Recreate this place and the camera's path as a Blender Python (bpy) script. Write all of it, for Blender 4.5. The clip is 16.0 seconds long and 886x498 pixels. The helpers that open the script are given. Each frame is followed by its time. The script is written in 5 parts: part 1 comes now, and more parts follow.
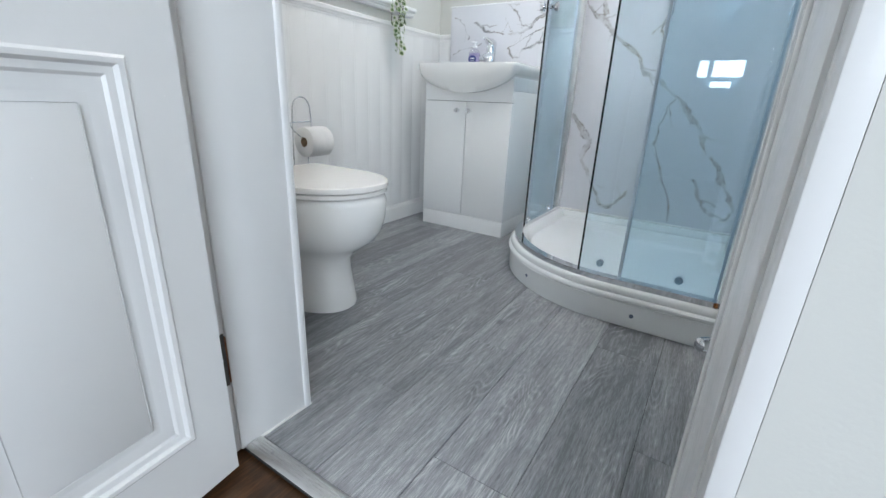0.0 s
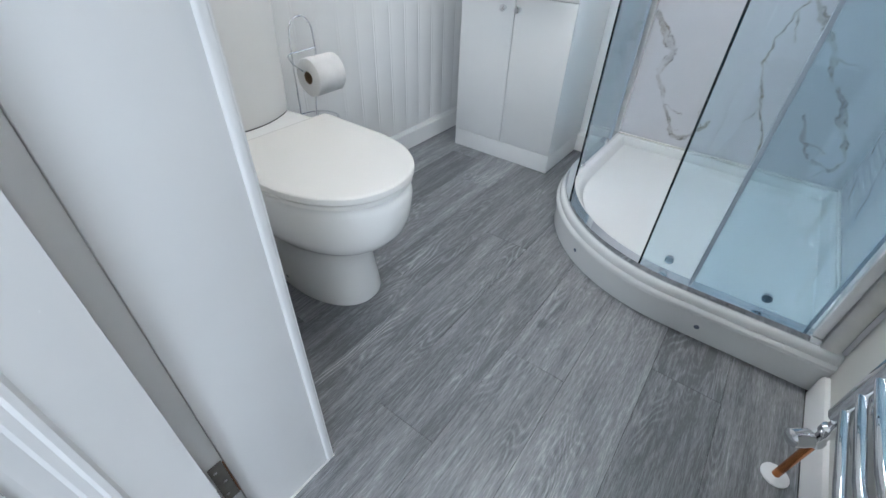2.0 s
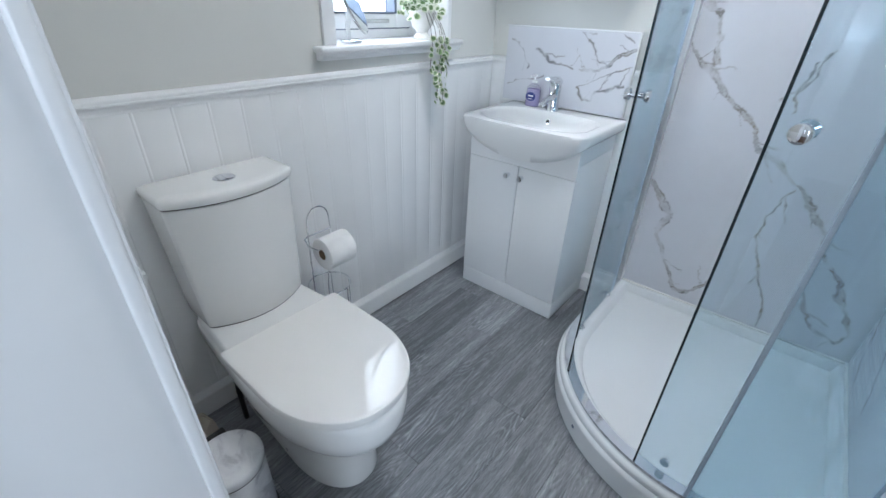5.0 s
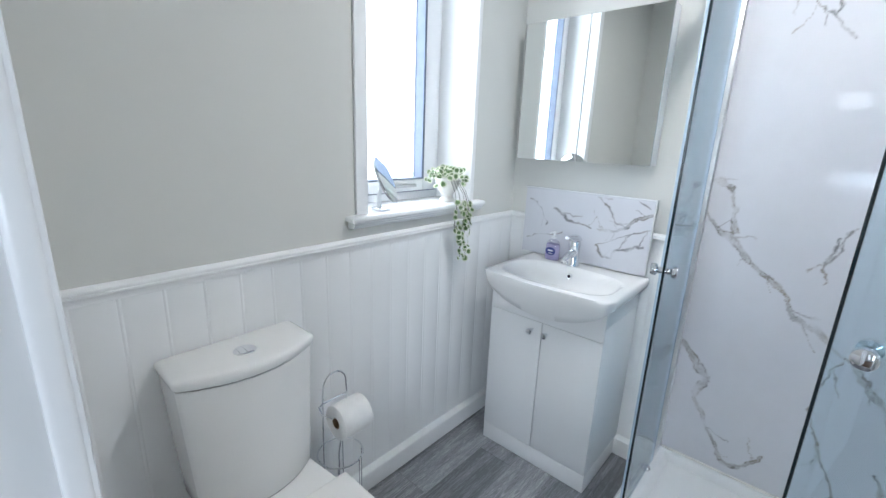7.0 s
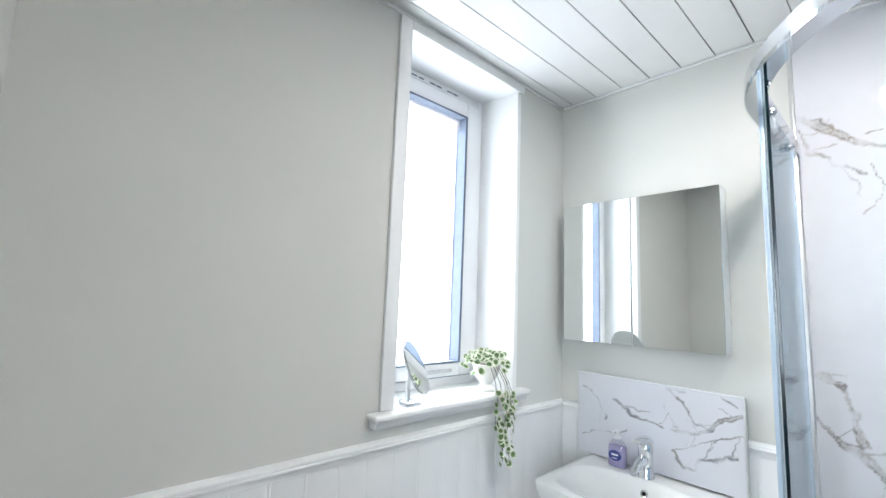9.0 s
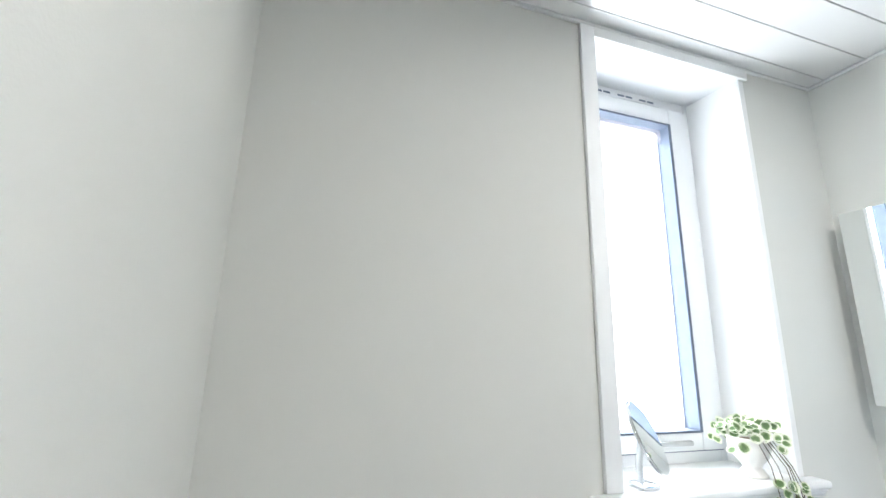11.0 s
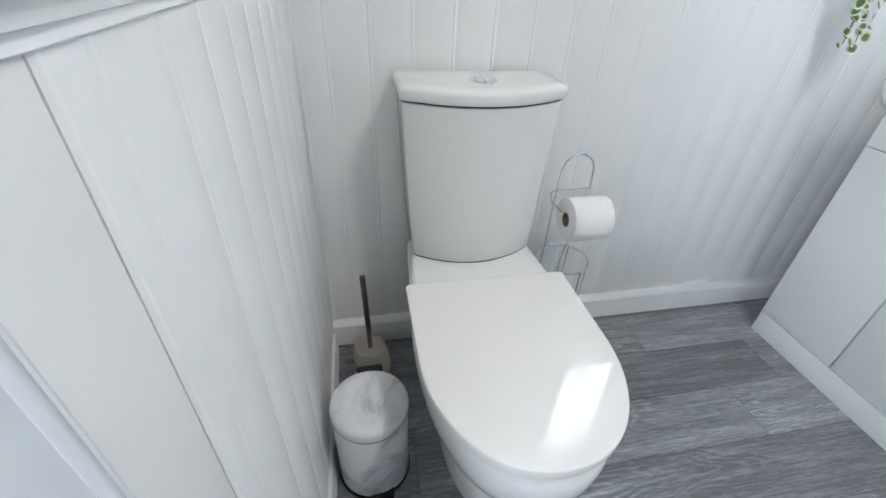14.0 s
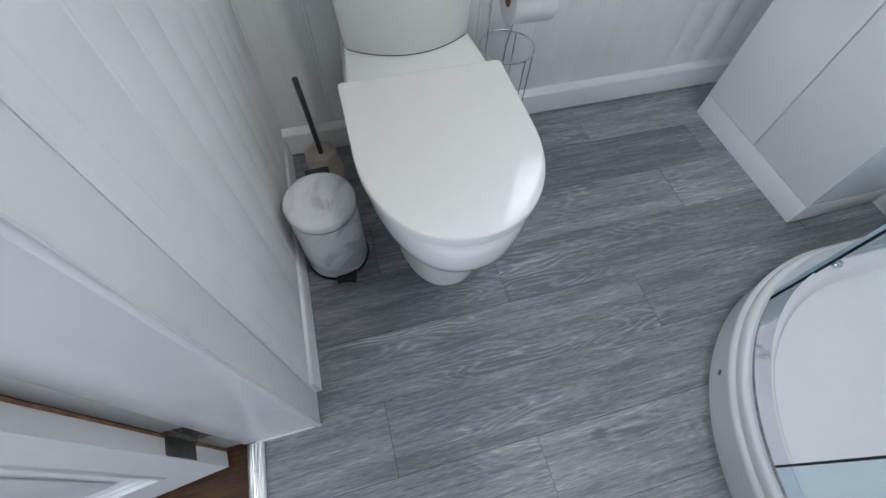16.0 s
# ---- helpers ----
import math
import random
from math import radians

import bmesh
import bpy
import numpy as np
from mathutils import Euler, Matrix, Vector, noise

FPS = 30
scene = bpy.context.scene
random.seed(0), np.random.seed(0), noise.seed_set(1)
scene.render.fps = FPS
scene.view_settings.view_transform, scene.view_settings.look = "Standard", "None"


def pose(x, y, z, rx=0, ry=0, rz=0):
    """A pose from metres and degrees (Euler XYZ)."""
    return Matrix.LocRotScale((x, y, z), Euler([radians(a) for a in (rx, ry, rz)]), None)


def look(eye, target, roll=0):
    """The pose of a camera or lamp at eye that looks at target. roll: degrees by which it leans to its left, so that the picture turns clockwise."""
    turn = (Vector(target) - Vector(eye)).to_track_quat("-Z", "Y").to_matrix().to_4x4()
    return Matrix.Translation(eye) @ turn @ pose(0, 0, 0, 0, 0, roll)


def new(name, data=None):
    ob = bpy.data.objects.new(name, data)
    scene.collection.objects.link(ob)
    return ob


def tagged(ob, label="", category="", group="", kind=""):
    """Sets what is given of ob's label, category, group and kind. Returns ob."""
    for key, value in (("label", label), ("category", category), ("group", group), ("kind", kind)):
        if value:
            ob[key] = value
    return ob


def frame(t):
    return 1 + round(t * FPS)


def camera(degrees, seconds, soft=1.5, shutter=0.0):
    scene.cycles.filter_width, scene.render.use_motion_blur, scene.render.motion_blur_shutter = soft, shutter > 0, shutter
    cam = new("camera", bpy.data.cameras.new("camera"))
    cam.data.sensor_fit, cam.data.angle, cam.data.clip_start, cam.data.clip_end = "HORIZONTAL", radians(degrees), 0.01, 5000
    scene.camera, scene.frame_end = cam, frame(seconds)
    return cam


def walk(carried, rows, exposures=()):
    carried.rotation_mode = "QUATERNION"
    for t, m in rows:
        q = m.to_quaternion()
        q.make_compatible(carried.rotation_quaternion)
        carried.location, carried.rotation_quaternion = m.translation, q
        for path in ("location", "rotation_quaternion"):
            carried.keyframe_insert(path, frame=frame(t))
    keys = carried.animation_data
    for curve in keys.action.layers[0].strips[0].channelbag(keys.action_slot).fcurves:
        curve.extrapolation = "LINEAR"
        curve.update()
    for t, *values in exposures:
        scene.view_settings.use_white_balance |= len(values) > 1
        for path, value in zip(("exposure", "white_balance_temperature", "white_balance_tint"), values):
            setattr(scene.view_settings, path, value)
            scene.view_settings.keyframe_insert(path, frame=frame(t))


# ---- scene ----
cam = camera(92.8, 16.0)
PATH = [
    (0, (1.573, -0.517, 0.672), (0.569, 1.083, 0.016), 2.5),
    (0.5, (1.49, -0.415, 0.694), (0.493, 1.186, 0.027), 2.7),
    (1, (1.428, -0.324, 0.77), (0.398, 1.223, 0.031), 2.3),
    (1.5, (1.361, -0.258, 0.852), (0.35, 1.188, -0.091), 2.1),
    (2, (1.329, -0.215, 0.922), (0.419, 1.059, -0.323), 2.2),
    (2.5, (1.307, -0.198, 1.0), (0.468, 0.978, -0.383), 2.5),
    (3, (1.295, -0.172, 1.083), (0.447, 1.000, -0.298), 2.1),
    (3.5, (1.281, -0.137, 1.15), (0.426, 1.026, -0.235), 1.9),
    (4, (1.28, -0.106, 1.213), (0.404, 1.059, -0.157), 2.1),
    (4.5, (1.287, -0.087, 1.245), (0.322, 1.148, 0.002), 2.1),
    (5, (1.275, -0.057, 1.268), (0.184, 1.283, 0.261), 1.9),
    (5.2, (1.256, -0.045, 1.287), (0.144, 1.318, 0.335), 2.1),
    (7.5, (1.171, -0.002, 1.441), (-0.163, 1.45, 1.107), 1.9),
    (8, (1.153, 0.021, 1.478), (-0.219, 1.472, 1.371), 1.8),
    (8.2, (1.144, 0.033, 1.483), (-0.239, 1.478, 1.471), 1.9),
    (10.3, (0.935, 0.21, 1.445), (-0.755, 1.145, 1.965), 1.8),
    (10.5, (0.918, 0.187, 1.458), (-0.840, 0.999, 1.965), 1.7),
    (11, (0.906, 0.165, 1.449), (-0.950, 0.752, 1.914), 1.6),
    (11.5, (0.912, 0.166, 1.388), (-0.988, 0.698, 1.717), 1.25),
    (12, (0.935, 0.170, 1.322), (-1.005, 0.651, 1.367), 1.4),
    (12.5, (0.942, 0.167, 1.235), (-0.987, 0.618, 0.956), 1.8),
    (13, (0.957, 0.160, 1.146), (-0.910, 0.593, 0.574), 2.2),
    (13.5, (0.992, 0.136, 1.092), (-0.772, 0.549, 0.245), 2.5),
    (14, (1.032, 0.133, 1.050), (-0.578, 0.486, -0.086), 2.8),
    (14.5, (1.062, 0.122, 1.031), (-0.342, 0.435, -0.358), 3.4),
    (15, (1.109, 0.131, 1.040), (-0.079, 0.390, -0.548), 3.4),
    (15.5, (1.150, 0.155, 1.027), (0.097, 0.396, -0.656), 3.5),
    (16, (1.107, 0.214, 1.058), (0.140, 0.529, -0.665), 3.3),
]
EXPOSURE = [(0.0, 0.12, 6100, 10), (1.5, 0.10, 6000, 10), (3.0, -0.06, 5800, 10), (5.2, -0.16, 5650, 10), (7.5, -0.12, 5850, 10), (8.2, -0.08, 5950, 10), (10.5, 0.2, 6150, 10), (11.5, 0.28, 6150, 10), (13.0, 0.3, 6050, 10), (14.5, 0.02, 5950, 10), (16.0, -0.2, 5850, 10)]
walk(cam, [(t, look(eye, target, roll)) for t, eye, target, roll in PATH], exposures=EXPOSURE)

# ---- daylight ----
world = bpy.data.worlds.new("sky")
scene.world = world
world.use_nodes = True
sky = world.node_tree.nodes.new("ShaderNodeTexSky")
sky.sky_type = "NISHITA"
sky.sun_disc = False
sky.sun_elevation, sky.sun_rotation = radians(35), radians(200)
world.node_tree.links.new(sky.outputs[0], world.node_tree.nodes["Background"].inputs[0])
world.node_tree.nodes["Background"].inputs[1].default_value = 0.1


def window_lamp(name, m, w, h, watts, colour, spread=180):
    lamp = bpy.data.lights.new(name, "AREA")
    lamp.shape, lamp.size, lamp.size_y = "RECTANGLE", w, h
    lamp.energy, lamp.color, lamp.spread = watts, colour, radians(spread)
    ob = new(name, lamp)
    ob.matrix_world = m
    return ob


# daylight in the bathroom window; the hall lamp sits in an added, unseen opening
window_lamp("window_daylight", look((-0.2145, 1.1785, 1.747), (1.0, 1.1785, 1.747)), 0.336, 1.034, 9.0, (0.93, 0.97, 1.0))
window_lamp("hall_daylight_standin", look((3.2, -3.04, 1.5), (1.0, 0.0, 1.05)), 1.9, 1.35, 97, (0.87, 0.94, 1.0))

# ---- room sizes ----
RX, RY, CEIL = 1.735, 1.845, 2.42   # bathroom: window wall at x = 0, door wall at y = 0
JL, JR, WT = 0.899, 1.613, 0.205    # door opening and wall thickness
HEAD = 2.03
WY0, WY1, WZ0, WZ1 = 0.902, 1.492, 1.137, 2.38   # window opening


# ---- materials ----
def material(name):
    m = bpy.data.materials.new(name)
    m.use_nodes = True
    t = m.node_tree
    return m, t, t.nodes["Principled BSDF"]


def node(t, kind, **values):
    n = t.nodes.new(kind)
    for k, v in values.items():
        n.inputs[k.replace("_", " ")].default_value = v
    return n


def ramp(t, fac, stops):
    r = t.nodes.new("ShaderNodeValToRGB")
    e = r.color_ramp.elements
    while len(e) < len(stops):
        e.new(0.5)
    for s, (p, c) in zip(e, stops):
        s.position, s.color = p, (*c, 1)
    t.links.new(fac, r.inputs[0])
    return r.outputs[0]


def math_node(t, op, a, b=None):
    n = t.nodes.new("ShaderNodeMath")
    n.operation = op
    for i, v in enumerate((a, b)):
        if v is None:
            continue
        if isinstance(v, (int, float)):
            n.inputs[i].default_value = v
        else:
            t.links.new(v, n.inputs[i])
    return n.outputs[0]


def bump(t, p, height, strength, distance):
    b = t.nodes.new("ShaderNodeBump")
    b.inputs["Strength"].default_value, b.inputs["Distance"].default_value = strength, distance
    t.links.new(height, b.inputs["Height"])
    t.links.new(b.outputs[0], p.inputs["Normal"])


def plain(name, colour, rough=0.5, metal=0.0, vary=0.06, scale=3.0, fine=180.0, relief=0.12, coat=0.0, gloss=0.5):
    """A painted, glazed or metal surface with faint blotches, fine relief and uneven gloss."""
    m, t, p = material(name)
    pos = t.nodes.new("ShaderNodeNewGeometry").outputs["Position"]
    big = node(t, "ShaderNodeTexNoise", Scale=scale, Detail=5.0)
    small = node(t, "ShaderNodeTexNoise", Scale=fine, Detail=3.0)
    for n in (big, small):
        t.links.new(pos, n.inputs["Vector"])
    lo = tuple(c * (1 - vary) for c in colour)
    hi = tuple(min(1, c * (1 + vary * 0.6)) for c in colour)
    t.links.new(ramp(t, big.outputs["Fac"], ((0.3, lo), (0.7, hi))), p.inputs["Base Color"])
    r = math_node(t, "MULTIPLY_ADD", small.outputs["Fac"], 0.12)
    r.node.inputs[2].default_value = max(0.0, rough - 0.06)
    t.links.new(r, p.inputs["Roughness"])
    p.inputs["Metallic"].default_value = metal
    p.inputs["Coat Weight"].default_value = coat
    p.inputs["Specular IOR Level"].default_value = gloss
    if relief:
        bump(t, p, small.outputs["Fac"], relief, 0.001)
    return m


WALL_PAINT = plain("grey_wall_paint", (0.66, 0.66, 0.625), 0.9, vary=0.03, scale=1.6, fine=260, relief=0.22, gloss=0.12)
WHITE_PAINT = plain("white_satin_paint", (0.85, 0.853, 0.845), 0.42, vary=0.025, scale=4, fine=9, relief=0.05, gloss=0.35)
WHITE_GLOSS = plain("white_gloss_wood", (0.79, 0.79, 0.785), 0.24, vary=0.025, scale=5, fine=90, relief=0.10)
CERAMIC = plain("glazed_ceramic", (0.80, 0.795, 0.775), 0.07, vary=0.015, scale=2.5, fine=30, relief=0.02, coat=0.15)
SEAT_WHITE = plain("white_seat_plastic", (0.83, 0.815, 0.785), 0.05, vary=0.01, scale=3, fine=40, relief=0.0)
for _m in (CERAMIC,):
    _m.node_tree.nodes["Principled BSDF"].inputs["IOR"].default_value = 1.36
SEAT_WHITE.node_tree.nodes["Principled BSDF"].inputs["IOR"].default_value = 1.43
ACRYLIC = plain("white_acrylic", (0.76, 0.775, 0.775), 0.16, vary=0.02, scale=4, fine=60, relief=0.04)
CABINET = plain("white_cabinet_board", (0.80, 0.80, 0.79), 0.28, vary=0.010, scale=3, fine=4, relief=0.0)
PVC = plain("white_upvc", (0.82, 0.83, 0.84), 0.25, vary=0.015, scale=5, fine=80, relief=0.04)
CEIL_PVC = plain("white_ceiling_pvc", (0.78, 0.78, 0.77), 0.12, vary=0.02, scale=3, fine=60, relief=0.03)
CHROME = plain("polished_chrome", (0.80, 0.81, 0.83), 0.07, metal=1.0, vary=0.04, scale=12, fine=150, relief=0.02)
STEEL = plain("brushed_steel", (0.55, 0.55, 0.56), 0.3, metal=1.0, vary=0.12, scale=30, fine=300, relief=0.08)
ALU = plain("aluminium_bar", (0.72, 0.72, 0.71), 0.32, metal=1.0, vary=0.08, scale=20, fine=250, relief=0.06)
HINGE = plain("dull_hinge_steel", (0.15, 0.14, 0.125), 0.42, metal=1.0, vary=0.3, scale=40, fine=300, relief=0.2)
COPPER = plain("copper_pipe_metal", (0.62, 0.23, 0.08), 0.22, metal=1.0, vary=0.25, scale=30, fine=200, relief=0.04)
DARK_STEEL = plain("dark_brushed_steel", (0.26, 0.25, 0.245), 0.28, metal=1.0, vary=0.12, scale=30, fine=300, relief=0.05)
BLACK = plain("black_plastic", (0.012, 0.012, 0.014), 0.3, vary=0.2, scale=30, fine=200, relief=0.05)
CREAM = plain("cream_glazed_cup", (0.72, 0.66, 0.55), 0.22, vary=0.08, scale=18, fine=80, relief=0.04)
PAPER = plain("tissue_paper", (0.84, 0.83, 0.81), 0.95, vary=0.04, scale=30, fine=500, relief=0.5)
CARD = plain("brown_cardboard", (0.30, 0.21, 0.13), 0.9, vary=0.15, scale=60, fine=400, relief=0.3)
GREY_SEAL = plain("grey_rubber_seal", (0.12, 0.15, 0.21), 0.6, vary=0.1, scale=30, fine=200, relief=0.1)
DARK_EDGE = plain("dark_green_glass_edge", (0.004, 0.016, 0.022), 0.15, vary=0.2, scale=10, fine=50, relief=0.0)
CAULK = plain("white_sealant", (0.78, 0.77, 0.74), 0.45, vary=0.06, scale=25, fine=150, relief=0.2)
RAW_WOOD = plain("bare_reddish_wood", (0.28, 0.13, 0.07), 0.7, vary=0.4, scale=40, fine=300, relief=0.3)
POT = plain("white_plant_pot", (0.78, 0.76, 0.72), 0.3, vary=0.06, scale=20, fine=90, relief=0.1)
STEM = plain("brown_green_stem", (0.07, 0.055, 0.025), 0.6, vary=0.3, scale=60, fine=300, relief=0.1)
HALL_WALL = plain("hall_wall_paint", (0.62, 0.62, 0.60), 0.6, vary=0.03, scale=2, fine=240, relief=0.2)
# near-black: draws shade in gaps and seams, and backs the plank joints
DARK_GAP = plain("gap_shade_and_joints", (0.05, 0.05, 0.05), 0.8, vary=0.2, scale=20, fine=200, relief=0.1)


# even gloss on factory-made surfaces
for _m, rough in ((CABINET, 0.36), (SEAT_WHITE, 0.025), (CHROME, 0.035), (CERAMIC, 0.05)):
    _p = _m.node_tree.nodes["Principled BSDF"]
    _m.node_tree.links.remove(_p.inputs["Roughness"].links[0])
    _p.inputs["Roughness"].default_value = rough


def glass(name, tint, gloss_rough=0.0):
    """A clear pane: tinted see-through with a Fresnel gloss."""
    m, t, p = material(name)
    t.nodes.remove(p)
    clear = t.nodes.new("ShaderNodeBsdfTransparent")
    clear.inputs[0].default_value = (*tint, 1)
    shine = t.nodes.new("ShaderNodeBsdfGlossy")
    shine.inputs["Roughness"].default_value = gloss_rough
    face = t.nodes.new("ShaderNodeLayerWeight")
    face.inputs["Blend"].default_value = 0.5
    fres = math_node(t, "MULTIPLY_ADD", math_node(t, "POWER", face.outputs["Facing"], 5.0), 0.95)
    fres.node.inputs[2].default_value = 0.055
    mix = t.nodes.new("ShaderNodeMixShader")
    t.links.new(fres, mix.inputs[0])
    t.links.new(clear.outputs[0], mix.inputs[1])
    t.links.new(shine.outputs[0], mix.inputs[2])
    t.links.new(mix.outputs[0], t.nodes["Material Output"].inputs[0])
    return m


SHOWER_GLASS = glass("shower_glass", (0.885, 0.955, 0.99))


def frosted():
    """Window pane, nearly clear, with a band of frost drops along its top."""
    m = glass("window_glass", (0.97, 0.98, 0.98))
    t = m.node_tree
    out = t.nodes["Material Output"]
    first = out.inputs[0].links[0].from_socket
    pos = t.nodes.new("ShaderNodeNewGeometry").outputs["Position"]
    stretch = t.nodes.new("ShaderNodeMapping")
    stretch.inputs["Scale"].default_value = (1, 150, 26)
    t.links.new(pos, stretch.inputs["Vector"])
    n = node(t, "ShaderNodeTexNoise", Scale=1.0, Detail=4.0)
    t.links.new(stretch.outputs[0], n.inputs["Vector"])
    sep = t.nodes.new("ShaderNodeSeparateXYZ")
    t.links.new(pos, sep.inputs[0])
    rise = math_node(t, "MULTIPLY", math_node(t, "SUBTRACT", sep.outputs[2], 2.185), 9.0)
    f = math_node(t, "ADD", rise, math_node(t, "SUBTRACT", n.outputs["Fac"], 0.55))
    f = math_node(t, "MULTIPLY", f, 3.5)
    f.node.use_clamp = True
    f = math_node(t, "MULTIPLY", f, 0.42)
    haze = t.nodes.new("ShaderNodeBsdfDiffuse")
    haze.inputs[0].default_value = (0.55, 0.5, 0.5, 1)
    mix = t.nodes.new("ShaderNodeMixShader")
    t.links.new(f, mix.inputs[0])
    t.links.new(first, mix.inputs[1])
    t.links.new(haze.outputs[0], mix.inputs[2])
    t.links.new(mix.outputs[0], out.inputs[0])
    return m


WINDOW_GLASS = frosted()


def glow(name, colour, strength):
    m, t, p = material(name)
    p.inputs["Base Color"].default_value = (0, 0, 0, 1)
    p.inputs["Emission Color"].default_value = (*colour, 1)
    p.inputs["Emission Strength"].default_value = strength
    return m


SKY_GLOW = glow("bright_sky", (1.0, 0.985, 0.96), 4.0)
LED_GLOW = glow("warm_led_diffuser", (1.0, 0.94, 0.86), 228.0)
HALL_GLOW = glow("bright_hall_sky", (0.95, 0.98, 1.0), 9.0)


def wood_floor(name, dark, mid, light, turn=False, rough=0.4, relief=0.25, grain=1.0):
    """Oak grain along each board: cathedral rings, pores and streaks, shifted per board."""
    m, t, p = material(name)
    pos = t.nodes.new("ShaderNodeNewGeometry").outputs["Position"]
    info = t.nodes.new("ShaderNodeObjectInfo").outputs["Random"]
    off = t.nodes.new("ShaderNodeCombineXYZ")
    t.links.new(math_node(t, "MULTIPLY", info, 37.0), off.inputs[0])
    t.links.new(math_node(t, "MULTIPLY", info, 91.0), off.inputs[1])
    add = t.nodes.new("ShaderNodeVectorMath")
    t.links.new(pos, add.inputs[0])
    t.links.new(off.outputs[0], add.inputs[1])

    def stretched(a, b):
        mp = t.nodes.new("ShaderNodeMapping")
        mp.inputs["Scale"].default_value = (b, a, 1) if turn else (a, b, 1)
        t.links.new(add.outputs[0], mp.inputs["Vector"])
        return mp.outputs[0]
    pores = node(t, "ShaderNodeTexNoise", Scale=1.0, Detail=6.0, Roughness=0.65)
    t.links.new(stretched(520, 34), pores.inputs["Vector"])
    streak = node(t, "ShaderNodeTexNoise", Scale=1.0, Detail=4.0)
    t.links.new(stretched(150, 7.0), streak.inputs["Vector"])
    field = node(t, "ShaderNodeTexNoise", Scale=1.0, Detail=2.0)
    t.links.new(stretched(9.0, 1.5), field.inputs["Vector"])
    rings = math_node(t, "SINE", math_node(t, "MULTIPLY", field.outputs["Fac"], 175.0))
    rings = math_node(t, "MULTIPLY_ADD", rings, 0.5)
    rings.node.inputs[2].default_value = 0.5
    rings = math_node(t, "SUBTRACT", math_node(t, "POWER", rings, 2.5), 0.3)
    patch = node(t, "ShaderNodeTexNoise", Scale=1.0, Detail=2.0)
    t.links.new(stretched(5.0, 2.4), patch.inputs["Vector"])
    field_mask = math_node(t, "MULTIPLY", math_node(t, "SUBTRACT", patch.outputs["Fac"], 0.46), 5.0)
    field_mask.node.use_clamp = True
    f = math_node(t, "MULTIPLY", pores.outputs["Fac"], 0.56)
    f = math_node(t, "ADD", f, math_node(t, "MULTIPLY", streak.outputs["Fac"], 0.36))
    f = math_node(t, "ADD", f, math_node(t, "MULTIPLY", math_node(t, "MULTIPLY", rings, field_mask), 0.14 * grain))
    band = node(t, "ShaderNodeTexNoise", Scale=1.0, Detail=3.0)
    t.links.new(stretched(26, 2.4), band.inputs["Vector"])
    f = math_node(t, "ADD", f, math_node(t, "MULTIPLY", math_node(t, "SUBTRACT", band.outputs["Fac"], 0.5), 0.34))
    f = math_node(t, "ADD", f, math_node(t, "MULTIPLY", math_node(t, "SUBTRACT", info, 0.5), 0.15))
    knots = node(t, "ShaderNodeTexVoronoi", Scale=1.0)
    t.links.new(stretched(4.2, 2.2), knots.inputs["Vector"])
    k = math_node(t, "SUBTRACT", 0.062, knots.outputs["Distance"])
    k = math_node(t, "MULTIPLY", k, 9.0)
    k.node.use_clamp = True
    f = math_node(t, "SUBTRACT", f, math_node(t, "MULTIPLY", k, 0.5))
    t.links.new(ramp(t, f, ((0.34, dark), (0.52, mid), (0.72, light))), p.inputs["Base Color"])
    r = math_node(t, "MULTIPLY_ADD", pores.outputs["Fac"], 0.2)
    r.node.inputs[2].default_value = rough - 0.1
    t.links.new(r, p.inputs["Roughness"])
    bump(t, p, f, relief, 0.001)
    return m


VINYL = wood_floor("grey_oak_vinyl", (0.135, 0.140, 0.150), (0.29, 0.297, 0.313), (0.60, 0.61, 0.625), rough=0.35)
HALL_OAK = wood_floor("dark_brown_oak", (0.012, 0.006, 0.002), (0.05, 0.022, 0.008), (0.13, 0.06, 0.02), rough=0.35, grain=2.0)


def marble(name, base=(0.68, 0.685, 0.72)):
    """White marble sheet; the vein mask lies on the mesh as a surface attribute."""
    m, t, p = material(name)
    pos = t.nodes.new("ShaderNodeNewGeometry").outputs["Position"]
    att = t.nodes.new("ShaderNodeAttribute")
    att.attribute_name = "vein"
    n = node(t, "ShaderNodeTexNoise", Scale=55.0, Detail=6.0, Roughness=0.7)
    cloud = node(t, "ShaderNodeTexNoise", Scale=2.6, Detail=6.0, Roughness=0.6)
    warm = node(t, "ShaderNodeTexNoise", Scale=7.0, Detail=2.0)
    for q in (n, cloud, warm):
        t.links.new(pos, q.inputs["Vector"])
    f = math_node(t, "MULTIPLY", att.outputs["Fac"], math_node(t, "MULTIPLY", n.outputs["Fac"], 2.9))
    f.node.use_clamp = True
    ground = ramp(t, cloud.outputs["Fac"], ((0.35, tuple(c * 0.93 for c in base)), (0.65, base)))
    vein = ramp(t, warm.outputs["Fac"], ((0.35, (0.22, 0.22, 0.235)), (0.65, (0.33, 0.295, 0.265))))
    mix = t.nodes.new("ShaderNodeMix")
    mix.data_type = "RGBA"
    t.links.new(f, mix.inputs[0])
    t.links.new(ground, mix.inputs[6])
    t.links.new(vein, mix.inputs[7])
    t.links.new(mix.outputs[2], p.inputs["Base Color"])
    p.inputs["Roughness"].default_value = 0.02
    return m


MARBLE = marble("white_marble_panel")


